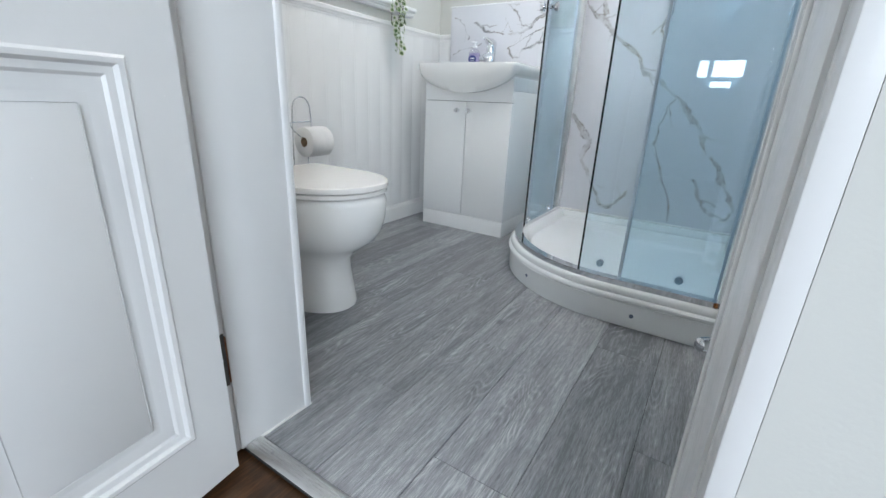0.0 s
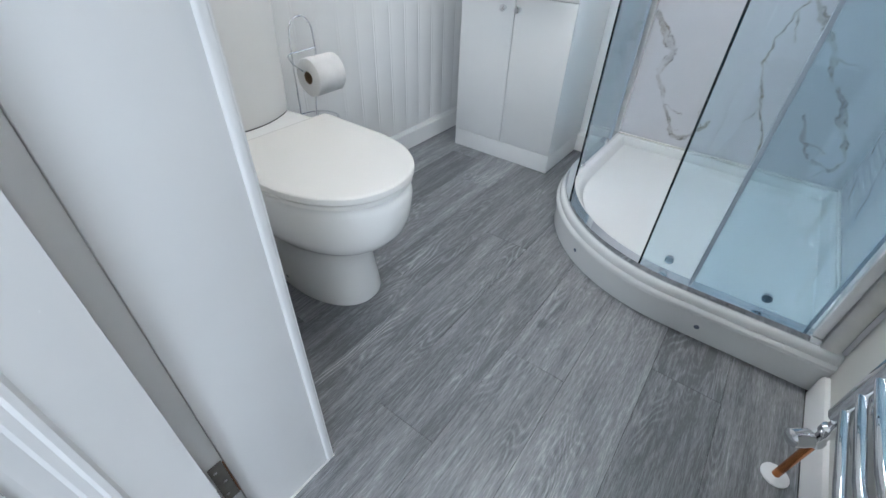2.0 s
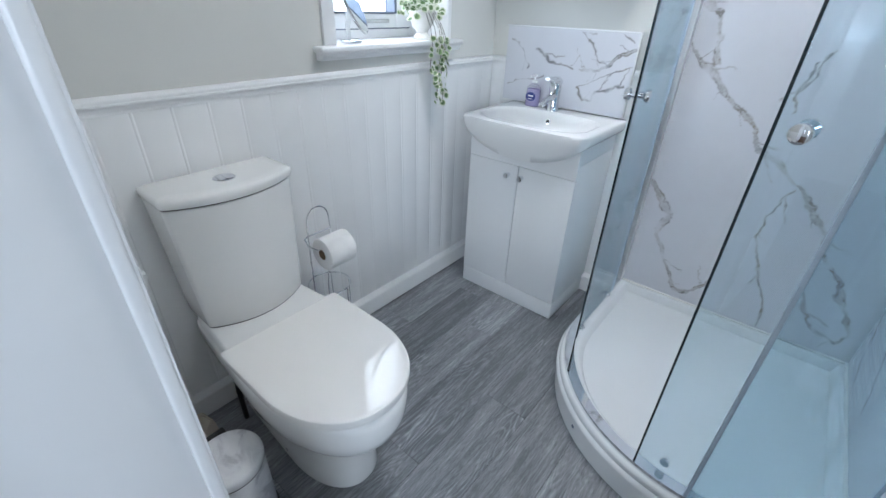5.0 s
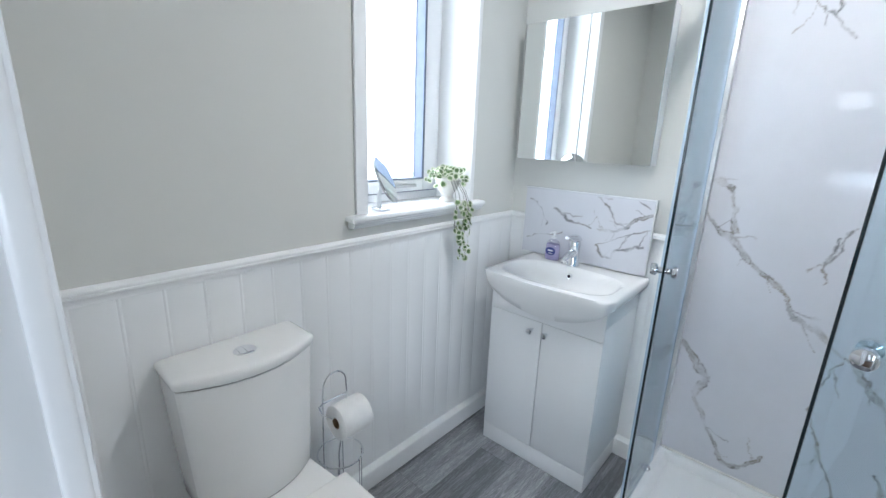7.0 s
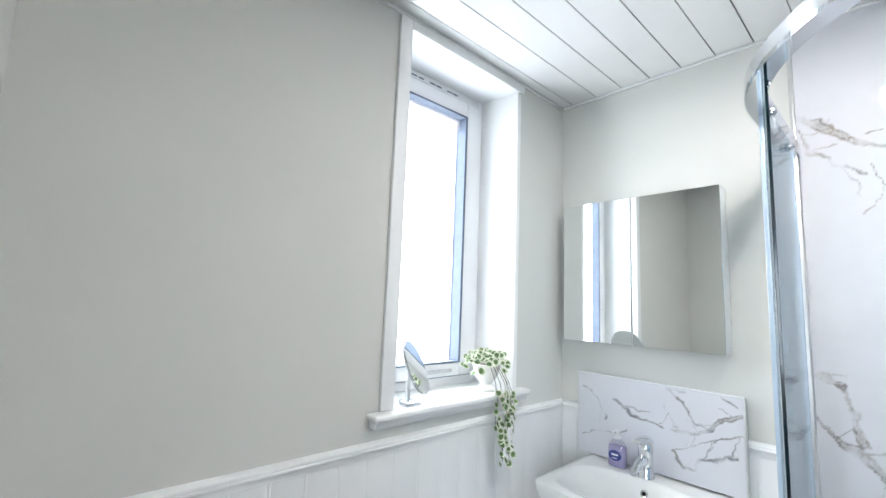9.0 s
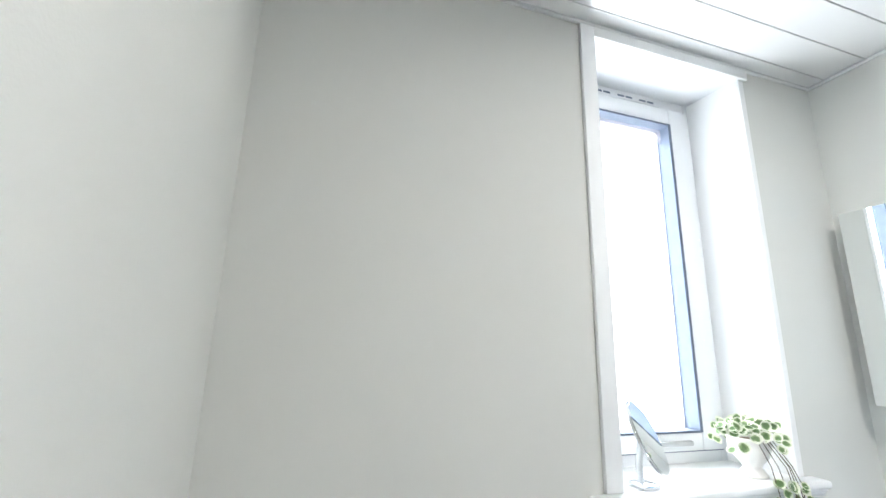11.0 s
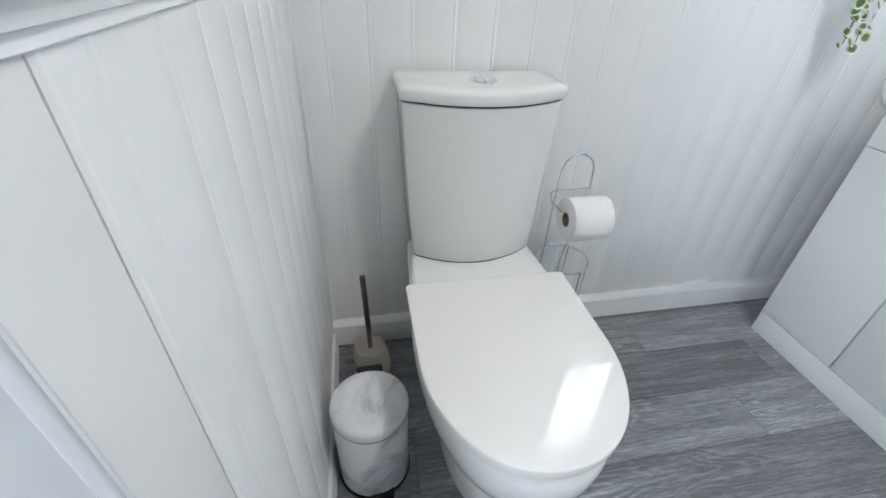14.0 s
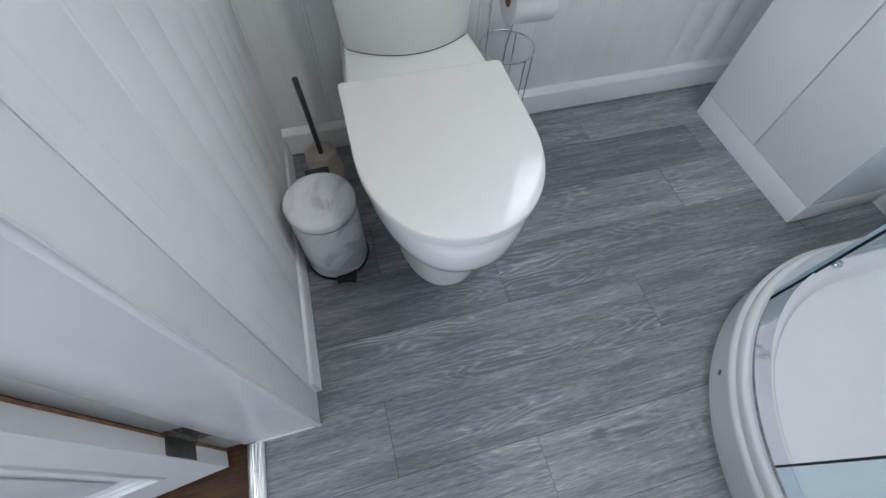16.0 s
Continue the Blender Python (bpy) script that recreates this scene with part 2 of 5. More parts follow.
def bin_marble():
    m, t, p = material("marble_print_metal")
    pos = t.nodes.new("ShaderNodeNewGeometry").outputs["Position"]
    n = node(t, "ShaderNodeTexNoise", Scale=9.0, Detail=7.0, Roughness=0.6, Distortion=1.4)
    t.links.new(pos, n.inputs["Vector"])
    t.links.new(ramp(t, n.outputs["Fac"], ((0.36, (0.50, 0.50, 0.53)), (0.47, (0.70, 0.70, 0.72)), (0.6, (0.76, 0.76, 0.77)))), p.inputs["Base Color"])
    p.inputs["Roughness"].default_value = 0.16
    return m


BIN_MARBLE = bin_marble()


def leaf_green():
    m, t, p = material("variegated_leaf")
    pos = t.nodes.new("ShaderNodeNewGeometry")
    n = node(t, "ShaderNodeTexNoise", Scale=70.0, Detail=3.0)
    t.links.new(pos.outputs["Position"], n.inputs["Vector"])
    att = t.nodes.new("ShaderNodeAttribute")
    att.attribute_name = "rim"
    f = math_node(t, "ADD", att.outputs["Fac"], math_node(t, "MULTIPLY", math_node(t, "SUBTRACT", n.outputs["Fac"], 0.5), 1.1))
    t.links.new(ramp(t, f, ((0.30, (0.08, 0.15, 0.04)), (0.50, (0.22, 0.31, 0.13)), (0.66, (0.68, 0.70, 0.56)))), p.inputs["Base Color"])
    p.inputs["Roughness"].default_value = 0.45
    p.inputs["Transmission Weight"].default_value = 0.0
    return m


LEAF = leaf_green()
MIRROR, _t, _p = material("silvered_mirror")
_p.inputs["Base Color"].default_value = (0.86, 0.88, 0.87, 1)
_p.inputs["Metallic"].default_value, _p.inputs["Roughness"].default_value = 1.0, 0.015


# ---- mesh helpers ----
def box(bm, x0, y0, z0, x1, y1, z1, bevel=0.0, seg=2):
    made = bmesh.ops.create_cube(bm, size=1.0, matrix=Matrix.LocRotScale(((x0 + x1) / 2, (y0 + y1) / 2, (z0 + z1) / 2), None, (abs(x1 - x0), abs(y1 - y0), abs(z1 - z0))))
    if bevel:
        edges = {e for v in made["verts"] for e in v.link_edges}
        bmesh.ops.bevel(bm, geom=list(edges), offset=bevel, segments=seg, profile=0.5, affect="EDGES")
    return bm


def loft(bm, rings, close=True, cap=True):
    rows = [[bm.verts.new(p) for p in ring] for ring in rings]
    n = len(rows[0])
    for a, b in zip(rows, rows[1:]):
        for i in range(n if close else n - 1):
            j = (i + 1) % n
            bm.faces.new((a[i], a[j], b[j], b[i]))
    if cap:
        bm.faces.new(rows[0][::-1])
        bm.faces.new(rows[-1])
    return bm


def tube(bm, pts, r, n=10, closed=False):
    """A round bar along points."""
    pts = [Vector(p) for p in pts]
    rings, up = [], None
    k = len(pts)
    for i, p in enumerate(pts):
        d = (pts[(i + 1) % k] - pts[i - 1]) if closed else (pts[min(i + 1, k - 1)] - pts[max(i - 1, 0)])
        d.normalize()
        if up is None:
            up = d.orthogonal().normalized()
        up = (up - d * up.dot(d)).normalized()
        side = d.cross(up)
        rings.append([p + r * (math.cos(a) * up + math.sin(a) * side) for a in (2 * math.pi * j / n for j in range(n))])
    if closed:
        rings.append(rings[0])
        loft(bm, rings, cap=False)
        bmesh.ops.remove_doubles(bm, verts=bm.verts, dist=1e-6)
    else:
        loft(bm, rings)
    return bm


def lathe(bm, centre, profile, n=32, axis=(0, 0, 1)):
    """Turned shape: profile of (radius, height) along an axis from centre."""
    q = Vector((0, 0, 1)).rotation_difference(Vector(axis))
    c = Vector(centre)
    rings = [[c + q @ Vector((max(r, 1e-4) * math.cos(a), max(r, 1e-4) * math.sin(a), h)) for a in (2 * math.pi * j / n for j in range(n))] for r, h in profile]
    return loft(bm, rings)


def mesh_of(name, bm, mat, smooth=40):
    bmesh.ops.recalc_face_normals(bm, faces=bm.faces)
    me = bpy.data.meshes.new(name)
    bm.to_mesh(me)
    bm.free()
    me.materials.append(mat)
    if smooth:
        for f in me.polygons:
            f.use_smooth = True
        me.set_sharp_from_angle(angle=radians(smooth))
    return me


def thing(name, at, label, category, group=""):
    ob = new(name)
    ob.empty_display_size = 0.05
    ob.matrix_world = Matrix.Translation(at)
    return tagged(ob, label, category, group)


def part(name, bm, mat, parent, label="", smooth=40):
    ob = new(name, mesh_of(name, bm, mat, smooth))
    ob.parent = parent
    ob.matrix_parent_inverse = Matrix.Translation(parent.matrix_basis.translation).inverted() if parent.type == "EMPTY" else Matrix()
    return tagged(ob, label)


def solid(name, bm, mat, label, category, kind="structure", smooth=40):
    return tagged(new(name, mesh_of(name, bm, mat, smooth)), label, category, kind=kind)


def B(*a, **k):
    return box(bmesh.new(), *a, **k)


def extrude(bm, profile, place):
    """profile: (u, v) points, placed at both ends by place(u, v, end)."""
    return loft(bm, [[place(u, v, e) for u, v in profile] for e in (0, 1)])


# ---- structure: floor ----
bm = B(-0.06, -0.152, -0.06, RX + 0.06, RY + 0.06, -0.003)
FLOOR = solid("floor", bm, DARK_GAP, "grey wood-effect vinyl plank floor of the bathroom", "floor")
solid("hall_floor", B(-0.6, -3.1, -0.07, 4.6, -0.153, -0.012), HALL_OAK, "dark brown oak floor of the hall", "floor")

# ---- walls ----
T = 0.14
bm = bmesh.new()
box(bm, -0.32, -WT, -0.06, 0, WY0, CEIL)
box(bm, -0.32, WY1, -0.06, 0, RY + T, CEIL)
box(bm, -0.32, WY0, -0.06, 0, WY1, WZ0 - 0.03)
box(bm, -0.32, WY0, WZ1, 0, WY1, CEIL)
WALL_W = solid("wall_west", bm, WALL_PAINT, "pale grey painted window wall above white panelling", "wall")
WALL_N = solid("wall_north", B(0, RY, -0.06, RX, RY + T, CEIL), WALL_PAINT, "pale grey painted wall behind the basin", "wall")
WALL_E = solid("wall_east", B(RX, -WT, -0.06, RX + T, RY + T, CEIL), WALL_PAINT, "pale wall with towel radiator and shower", "wall")
bm = bmesh.new()
box(bm, 0, -WT, -0.06, JL - 0.022, 0, CEIL)
box(bm, JR + 0.022, -WT, -0.06, RX, 0, CEIL)
box(bm, JL - 0.022, -WT, HEAD + 0.02, JR + 0.022, 0, CEIL)
WALL_S = solid("wall_south", bm, WALL_PAINT, "pale grey painted wall with the doorway", "wall")

# ceiling of glossy boards with narrow grooves, one mesh
bm = bmesh.new()
box(bm, -0.32, -WT, CEIL + 0.012, RX + T, RY + T, CEIL + 0.06)
xs = [0.0] + [0.058 + 0.1185 * i for i in range(15)]
xs = [x for x in xs if x < RX] + [RX]
for a, b in zip(xs, xs[1:]):
    box(bm, a + 0.0015, 0, CEIL, b - 0.0015, RY, CEIL + 0.011, 0.0012, 1)
solid("ceiling", bm, CEIL_PVC, "glossy white plastic ceiling boards with grooves", "ceiling")
LED = thing("ceiling_light", (1.13, 1.06, CEIL), "square white flush ceiling light with lit diffuser", "ceiling light")
bm = bmesh.new()
for a, b, c, d in ((1.035, 0.965, 1.225, 0.985), (1.035, 1.135, 1.225, 1.155), (1.035, 0.9855, 1.055, 1.1345), (1.205, 0.9855, 1.225, 1.1345)):
    box(bm, a, b, CEIL - 0.022, c, d, CEIL - 0.0005, 0.003)
part("frame", bm, PVC, LED)
part("diffuser", B(1.0555, 0.9855, CEIL - 0.019, 1.2045, 1.1345, CEIL - 0.008), LED_GLOW, LED, "glowing warm white diffuser")
bm = bmesh.new()
box(bm, 0, 0, CEIL - 0.012, RX, 0.012, CEIL - 0.001, 0.003)
box(bm, 0, RY - 0.012, CEIL - 0.012, RX, RY, CEIL - 0.001, 0.003)
box(bm, 0, 0.013, CEIL - 0.012, 0.012, RY - 0.013, CEIL - 0.001, 0.003)
solid("ceiling_trim", bm, CEIL_PVC, "thin white plastic trim along the ceiling edge", "trim")

# ---- hall, closed round the camera by guessed, unseen walls ----
bm = bmesh.new()
box(bm, -0.7, -3.2, -0.07, -0.6, -WT, CEIL)
solid("hall_wall_west", bm, HALL_WALL, "pale hall wall", "wall")
solid("hall_wall_east", B(4.6, -3.2, -0.07, 4.7, -WT, CEIL), HALL_WALL, "pale hall wall", "wall")
bm = bmesh.new()
box(bm, -0.6, -WT, -0.07, -0.32, -0.05, CEIL)
box(bm, RX + T, -WT, -0.07, 4.6, -0.05, CEIL)
solid("hall_wall_north", bm, HALL_WALL, "pale hall wall beside the doorway", "wall")
solid("hall_ceiling", B(-0.7, -3.2, CEIL, 4.7, -WT - 0.001, CEIL + 0.06), HALL_WALL, "white hall ceiling", "ceiling")
# far hall wall with small panes; the wide opening is added for the lamp
bm = bmesh.new()
for x0, x1, z0, z1 in ((-0.6, 2.2, -0.07, 0.93), (-0.6, 1.33, 0.93, 0.99), (1.52, 2.2, 0.93, 0.99), (-0.6, 2.2, 0.99, 1.03), (-0.6, 1.20, 1.03, 1.19), (1.29, 1.33, 1.03, 1.19), (1.60, 2.2, 1.03, 1.19),
                       (-0.6, 2.2, 1.19, 1.87), (-0.6, 1.10, 1.87, 2.07), (1.20, 1.235, 1.87, 2.07), (1.37, 2.2, 1.87, 2.07), (-0.6, 2.2, 2.07, CEIL),
                       (4.2, 4.6, -0.07, CEIL), (2.2, 4.2, -0.07, 0.8), (2.2, 4.2, 2.2, CEIL)):
    box(bm, x0, -3.2, z0, x1, -3.1, z1)
solid("hall_wall_south", bm, HALL_WALL, "hall wall with small panes and an added, unseen wide opening", "wall")
solid("hall_backdrop", B(0.6, -3.52, 0.5, 2.2, -3.5, 2.4), HALL_GLOW, "bright sky behind the hall panes", "backdrop")
solid("window_backdrop", B(-0.75, 0.2, 0.6, -0.73, 2.6, 3.0), SKY_GLOW, "bright white sky outside the bathroom window", "backdrop")

# ---- doorway lining ----
def lining(sign, x):
    """Jamb with a rebate on its hall side."""
    bm = bmesh.new()
    a, b = sorted((x, x + sign * 0.022))
    box(bm, a, -0.163, 0.0, b, 0.004, HEAD, 0.003)
    a, b = sorted((x + sign * 0.004, x + sign * 0.022))
    box(bm, a, -WT, 0.0, b, -0.1632, HEAD, 0.0015)
    return bm


LINING = thing("door_frame", (JL, -0.07, 0), "white painted wooden door lining and stop", "door frame")
tagged(LINING, kind="structure")
part("jamb", lining(-1, JL), WHITE_GLOSS, LINING)
part("jamb", lining(1, JR), WHITE_GLOSS, LINING)
part("head", B(JL - 0.02, -WT, HEAD + 0.001, JR + 0.02, 0.004, HEAD + 0.02, 0.003), WHITE_GLOSS, LINING)
# rounded corner bead on the room side of the opening
for x, s in ((JL, -1), (JR, 1)):
    bm = bmesh.new()
    a, b = sorted((x + 0.003 * -s, x + s * 0.070))
    box(bm, a, -0.006, 0.0, b, 0.0080, HEAD + 0.03, 0.0006, 1)
    c, d = sorted((x + 0.0045 * -s, x + s * 0.006))
    box(bm, c, -0.0080, 0.0, d, 0.0066, HEAD + 0.03, 0.0045, 3)
    part("architrave", bm, WHITE_GLOSS, LINING)
part("architrave", B(JL - 0.070, -0.004, HEAD + 0.0305, JR + 0.070, 0.0105, HEAD + 0.075, 0.006, 3), WHITE_GLOSS, LINING)
# sealant bead at the foot of the jamb
part("sealant", B(JL - 0.0005, -0.135, 0.0, JL + 0.004, 0.010, 0.005, 0.0015), CAULK, LINING, "uneven bead of white sealant")

# threshold bar
BAR = thing("threshold_bar", (1.25, -0.135, 0), "ribbed aluminium threshold bar between the floors", "threshold")
bm = bmesh.new()
prof = [(-0.019, 0.0), (-0.017, 0.003), (-0.011, 0.0055), (-0.009, 0.0045), (-0.006, 0.0062), (-0.003, 0.005), (0.0, 0.0065), (0.003, 0.005), (0.006, 0.0062), (0.009, 0.0045), (0.011, 0.0055), (0.017, 0.003), (0.019, 0.0), (0.0, -0.001)]
extrude(bm, prof, lambda u, v, e: (JL + 0.002 + e * (JR - JL - 0.004), -0.137 + u, v + 0.0015))
part("bar", bm, ALU, BAR)
for x in (0.96, 1.25, 1.54):
    part("screw", lathe(bmesh.new(), (x, -0.137, 0.0072), [(0.0, 0.0), (0.0035, 0.0), (0.0035, 0.0012), (0.0, 0.0018)], 12), STEEL, BAR)

# ---- door, open into the hall ----
def leaf_place(s, n, z):
    """s along the leaf from its hinge, n out of its hall face towards +x."""
    o, d = Vector((0.936, -0.193, 0)), Vector((0.13, -0.9915, 0))
    w = Vector((0.9915, 0.13, 0))
    return o + d * s + w * n + Vector((0, 0, z))


DOOR = thing("door_1", (0.90, -0.18, 0.0), "white painted panelled door standing open into the hall", "door")
tagged(DOOR, kind="structure")


def leaf_box(s0, n0, z0, s1, n1, z1, bevel=0.0):
    bm = B(s0, n0, z0, s1, n1, z1, bevel=bevel)
    for v in bm.verts:
        v.co = leaf_place(*v.co)
    return bm


LW, LT = 0.715, 0.036
PANELS = ((0.066, 0.325, 0.128, 0.710), (0.395, 0.635, 0.128, 0.710), (0.066, 0.325, 0.93, 1.90), (0.395, 0.635, 0.93, 1.90))
# stiles and rails round the sunk panels
bm = bmesh.new()
for s0, s1, z0, z1 in ((0.0, 0.066, 0.008, 1.985), (0.325, 0.395, 0.008, 1.985), (0.635, LW, 0.008, 1.985)):
    box(bm, s0, -LT, z0, s1, 0, z1)
for s0, s1 in ((0.066, 0.325), (0.395, 0.635)):
    for z0, z1 in ((0.008, 0.128), (0.710, 0.93), (1.90, 1.985)):
        box(bm, s0, -LT, z0, s1, 0, z1)
for v in bm.verts:
    v.co = leaf_place(*v.co)
part("leaf", bm, WHITE_GLOSS, DOOR)
for s0, s1, z0, z1 in PANELS:
    part("panel", leaf_box(s0, -LT + 0.004, z0, s1, -0.012, z1), WHITE_GLOSS, DOOR)
    bm = bmesh.new()
    rings = []
    for inset, n in ((0.0, 0.0), (0.004, 0.003), (0.010, 0.002), (0.014, -0.004), (0.022, -0.006), (0.026, -0.0095), (0.032, -0.010), (0.038, -0.0105), (0.044, -0.0119)):
        rings.append([leaf_place(a, n, b) for a, b in ((s0 + inset, z0 + inset), (s1 - inset, z0 + inset), (s1 - inset, z1 - inset), (s0 + inset, z1 - inset))])
    loft(bm, rings, cap=False)
    part("moulding", bm, WHITE_GLOSS, DOOR, smooth=25)
    part("raised_field", leaf_box(s0 + 0.055, -0.0119, z0 + 0.055, s1 - 0.055, -0.0085, z1 - 0.055, 0.003), WHITE_GLOSS, DOOR)
# hinges let into the jamb's rebate
for z in (0.157, 1.72):
    h = part("hinge", B(JL - 0.0042, -0.187, z, JL - 0.0027, -0.1655, z + 0.108), HINGE, LINING, "dull steel butt hinge in a rough cut-out")
    part("knuckle", tube(bmesh.new(), [(JL - 0.003, -0.1965, z), (JL - 0.003, -0.1965, z + 0.108)], 0.005), HINGE, h)
    part("chipped_edge", B(JL - 0.0102, -0.1652, z + 0.004, JL - 0.0008, -0.1628, z + 0.102, 0.001), RAW_WOOD, h)
    for dz in (0.02, 0.055, 0.09):
        part("screw", lathe(bmesh.new(), (JL - 0.0026, -0.180 + 0.006 * (dz == 0.055), z + dz), [(0.0, -0.001), (0.003, 0.0), (0.0, 0.001)], 10, axis=(1, 0, 0)), STEEL, h)
part("bare_edge", leaf_box(-0.0010, -0.036, 0.012, 0.0002, -0.031, 1.98), RAW_WOOD, DOOR, "bare reddish wood strip on the edge")
for z in (0.157, 1.72):
    part("hinge_plate", leaf_box(-0.0014, -0.035, z, 0.0003, -0.002, z + 0.108), HINGE, DOOR, "dull steel hinge plate")
part("door_handle", tube(bmesh.new(), [leaf_place(0.655, 0.0, 1.0), leaf_place(0.655, 0.05, 1.0), leaf_place(0.56, 0.052, 1.0)], 0.008), CHROME, DOOR)

# ---- panelling of upright boards with grooves ----
DADO0, DADO1, SK = 1.013, 1.056, 0.074


def board_mesh(width, height):
    """One tongue-and-groove board, chamfered along both long edges; origin low in its back face."""
    w = width / 2
    prof = [(-w, 0.0), (-w, 0.0079), (-w + 0.0010, 0.0082), (w - 0.0130, 0.0082), (w - 0.0110, 0.0074), (w - 0.0098, 0.0075), (w - 0.0082, 0.0085), (w - 0.0060, 0.0090), (w - 0.0038, 0.0085), (w - 0.0022, 0.0075), (w - 0.0010, 0.0074), (w, 0.0079), (w, 0.0)]
    return mesh_of("board", extrude(bmesh.new(), prof, lambda u, v, e: (u, v, e * height)), WHITE_PAINT, 30)


def boards(parent, start, end, step, place, top=DADO0 + 0.004, first=None):
    shared = board_mesh(step - 0.00004, top - 0.004)
    x = first if first is not None else start
    while x < end - 1e-4:
        a, b = max(x, start), min(x + step, end)
        me = shared if b - a > step - 1e-4 else board_mesh(b - a - 0.00004, top - 0.004)
        ob = new("board", me)
        ob.matrix_world = place((a + b) / 2)
        ob.parent = parent
        x += step


def rail(name, label, prof, place, category):
    return solid(name, extrude(bmesh.new(), prof, place), WHITE_PAINT, label, category, smooth=30)


DADO = [(0.0, DADO0), (0.0105, DADO0), (0.0112, DADO0 + 0.001), (0.0112, DADO0 + 0.0080), (0.0140, DADO0 + 0.0090), (0.0150, DADO0 + 0.0135), (0.0170, DADO0 + 0.0180), (0.0200, DADO0 + 0.0205), (0.0206, DADO0 + 0.0225), (0.0206, DADO0 + 0.0260), (0.0178, DADO0 + 0.0272), (0.0186, DADO0 + 0.0310), (0.0178, DADO0 + 0.0350), (0.0140, DADO0 + 0.0385), (0.0085, DADO1 - 0.0015), (0.0, DADO1)]
SKIRT = [(0.0, 0.0), (0.0155, 0.0), (0.0155, SK - 0.014), (0.0135, SK - 0.006), (0.0105, SK - 0.001), (0.0, SK)]
def deep_skirt(depth):
    """A tall skirting board with a sloped cap."""
    return [(0.0, 0.0), (depth, 0.0), (depth, SK - 0.001), (depth - 0.002, SK + 0.004), (depth - 0.007, SK + 0.007), (0.006, SK + 0.009), (0.0, SK + 0.010)]


rail("dado_rail_west", "white moulded dado rail along the window wall", DADO, lambda u, v, e: (u, 0.0 + e * RY, v), "dado rail")
rail("dado_rail_south", "white moulded dado rail beside the doorway", DADO, lambda u, v, e: (0.004 + e * (JL - 0.050), u, v + 0.0003), "dado rail")
rail("dado_rail_north", "white moulded dado rail behind the basin", DADO, lambda u, v, e: (0.004 + e * 0.84, RY - u, v + 0.0003), "dado rail")
rail("baseboard_west", "white painted skirting board under the window", deep_skirt(0.034), lambda u, v, e: (0.0083 + u, 0.009 + e * (RY - 0.018), v), "skirting")
rail("baseboard_south", "white painted skirting board behind the bin", SKIRT, lambda u, v, e: (0.056 + e * (JL - 0.056 - 0.075), 0.0083 + u * 0.8, v), "skirting")
rail("baseboard_north", "white painted skirting board beside the basin unit", deep_skirt(0.036), lambda u, v, e: (0.06 + e * 0.74, RY - 0.0083 - u, v), "skirting")
rail("baseboard_east", "white painted skirting board under the towel radiator", SKIRT, lambda u, v, e: (RX - u, 0.0 + e * 0.838, v + 0.002), "skirting")

# ---- window ----
WIN = thing("window_1", (-0.14, 1.2, WZ0), "white plastic casement window, closed, with bright frosted pane", "window")
tagged(WIN, kind="structure")
FX0, FX1 = -0.250, -0.185          # fixed frame, back and front
OY0, OY1 = WY0, 1.468              # frame's outer sides
SY0, SY1, SZ0, SZ1 = 0.935, 1.448, 1.172, 2.333   # sash
GY0, GY1, GZ0, GZ1 = 1.000, 1.360, 1.224, 2.270   # glass


def ring_frame(x0, x1, a, b, bevel):
    """A mitred-looking frame between outer (y0, y1, z0, z1) a and inner b."""
    bm = bmesh.new()
    box(bm, x0, a[0], a[2], x1, b[0], a[3], bevel)
    box(bm, x0, b[1], a[2], x1, a[1], a[3], bevel)
    box(bm, x0, b[0] + 0.0002, a[2], x1, b[1] - 0.0002, b[2], bevel)
    box(bm, x0, b[0] + 0.0002, b[3], x1, b[1] - 0.0002, a[3], bevel)
    return bm


part("window_frame", ring_frame(FX0, FX1, (OY0, OY1, WZ0 - 0.01, WZ1), (SY0 + 0.004, SY1 - 0.004, SZ0 + 0.004, SZ1 - 0.004), 0.004), PVC, WIN)
SASH = part("sash", ring_frame(-0.235, -0.171, (SY0, SY1, SZ0, SZ1), (GY0, GY1, GZ0, GZ1), 0.006), PVC, WIN)
part("gasket", ring_frame(-0.225, -0.1685, (GY0 + 0.0002, GY1 - 0.0002, GZ0 + 0.0002, GZ1 - 0.0002), (GY0 + 0.009, GY1 - 0.012, GZ0 + 0.006, GZ1 - 0.008), 0.0), GREY_SEAL, SASH, "dark grey glazing seal")
pane = part("pane", B(-0.211, GY0 + 0.004, GZ0 + 0.004, -0.205, GY1 - 0.004, GZ1 - 0.004), WINDOW_GLASS, SASH, "bright pane with frost drops along its top")
pane.visible_shadow = False
# shadow line round the sash, drawn as a thin strip in the seal's grey
part("sash_gap", ring_frame(-0.1848, -0.1838, (SY0 - 0.004, SY1 + 0.004, SZ0 - 0.004, SZ1 + 0.004), (SY0 + 0.0005, SY1 - 0.0005, SZ0 + 0.0005, SZ1 - 0.0005), 0.0), GREY_SEAL, WIN)
# trickle vent slots
VENT = part("trickle_vent", B(-0.1845, 1.02, 2.340, -0.1805, 1.33, 2.362, 0.0015), PVC, WIN)
for y in (1.05, 1.085, 1.145, 1.18, 1.24, 1.275):
    part("slot", B(-0.1808, y, 2.347, -0.1798, y + 0.028, 2.354), GREY_SEAL, VENT)
# espagnolette handle on the bottom rail
HND = part("window_handle", B(-0.1705, 1.13, 1.186, -0.163, 1.185, 1.212, 0.004), PVC, SASH, "white and grey window handle")
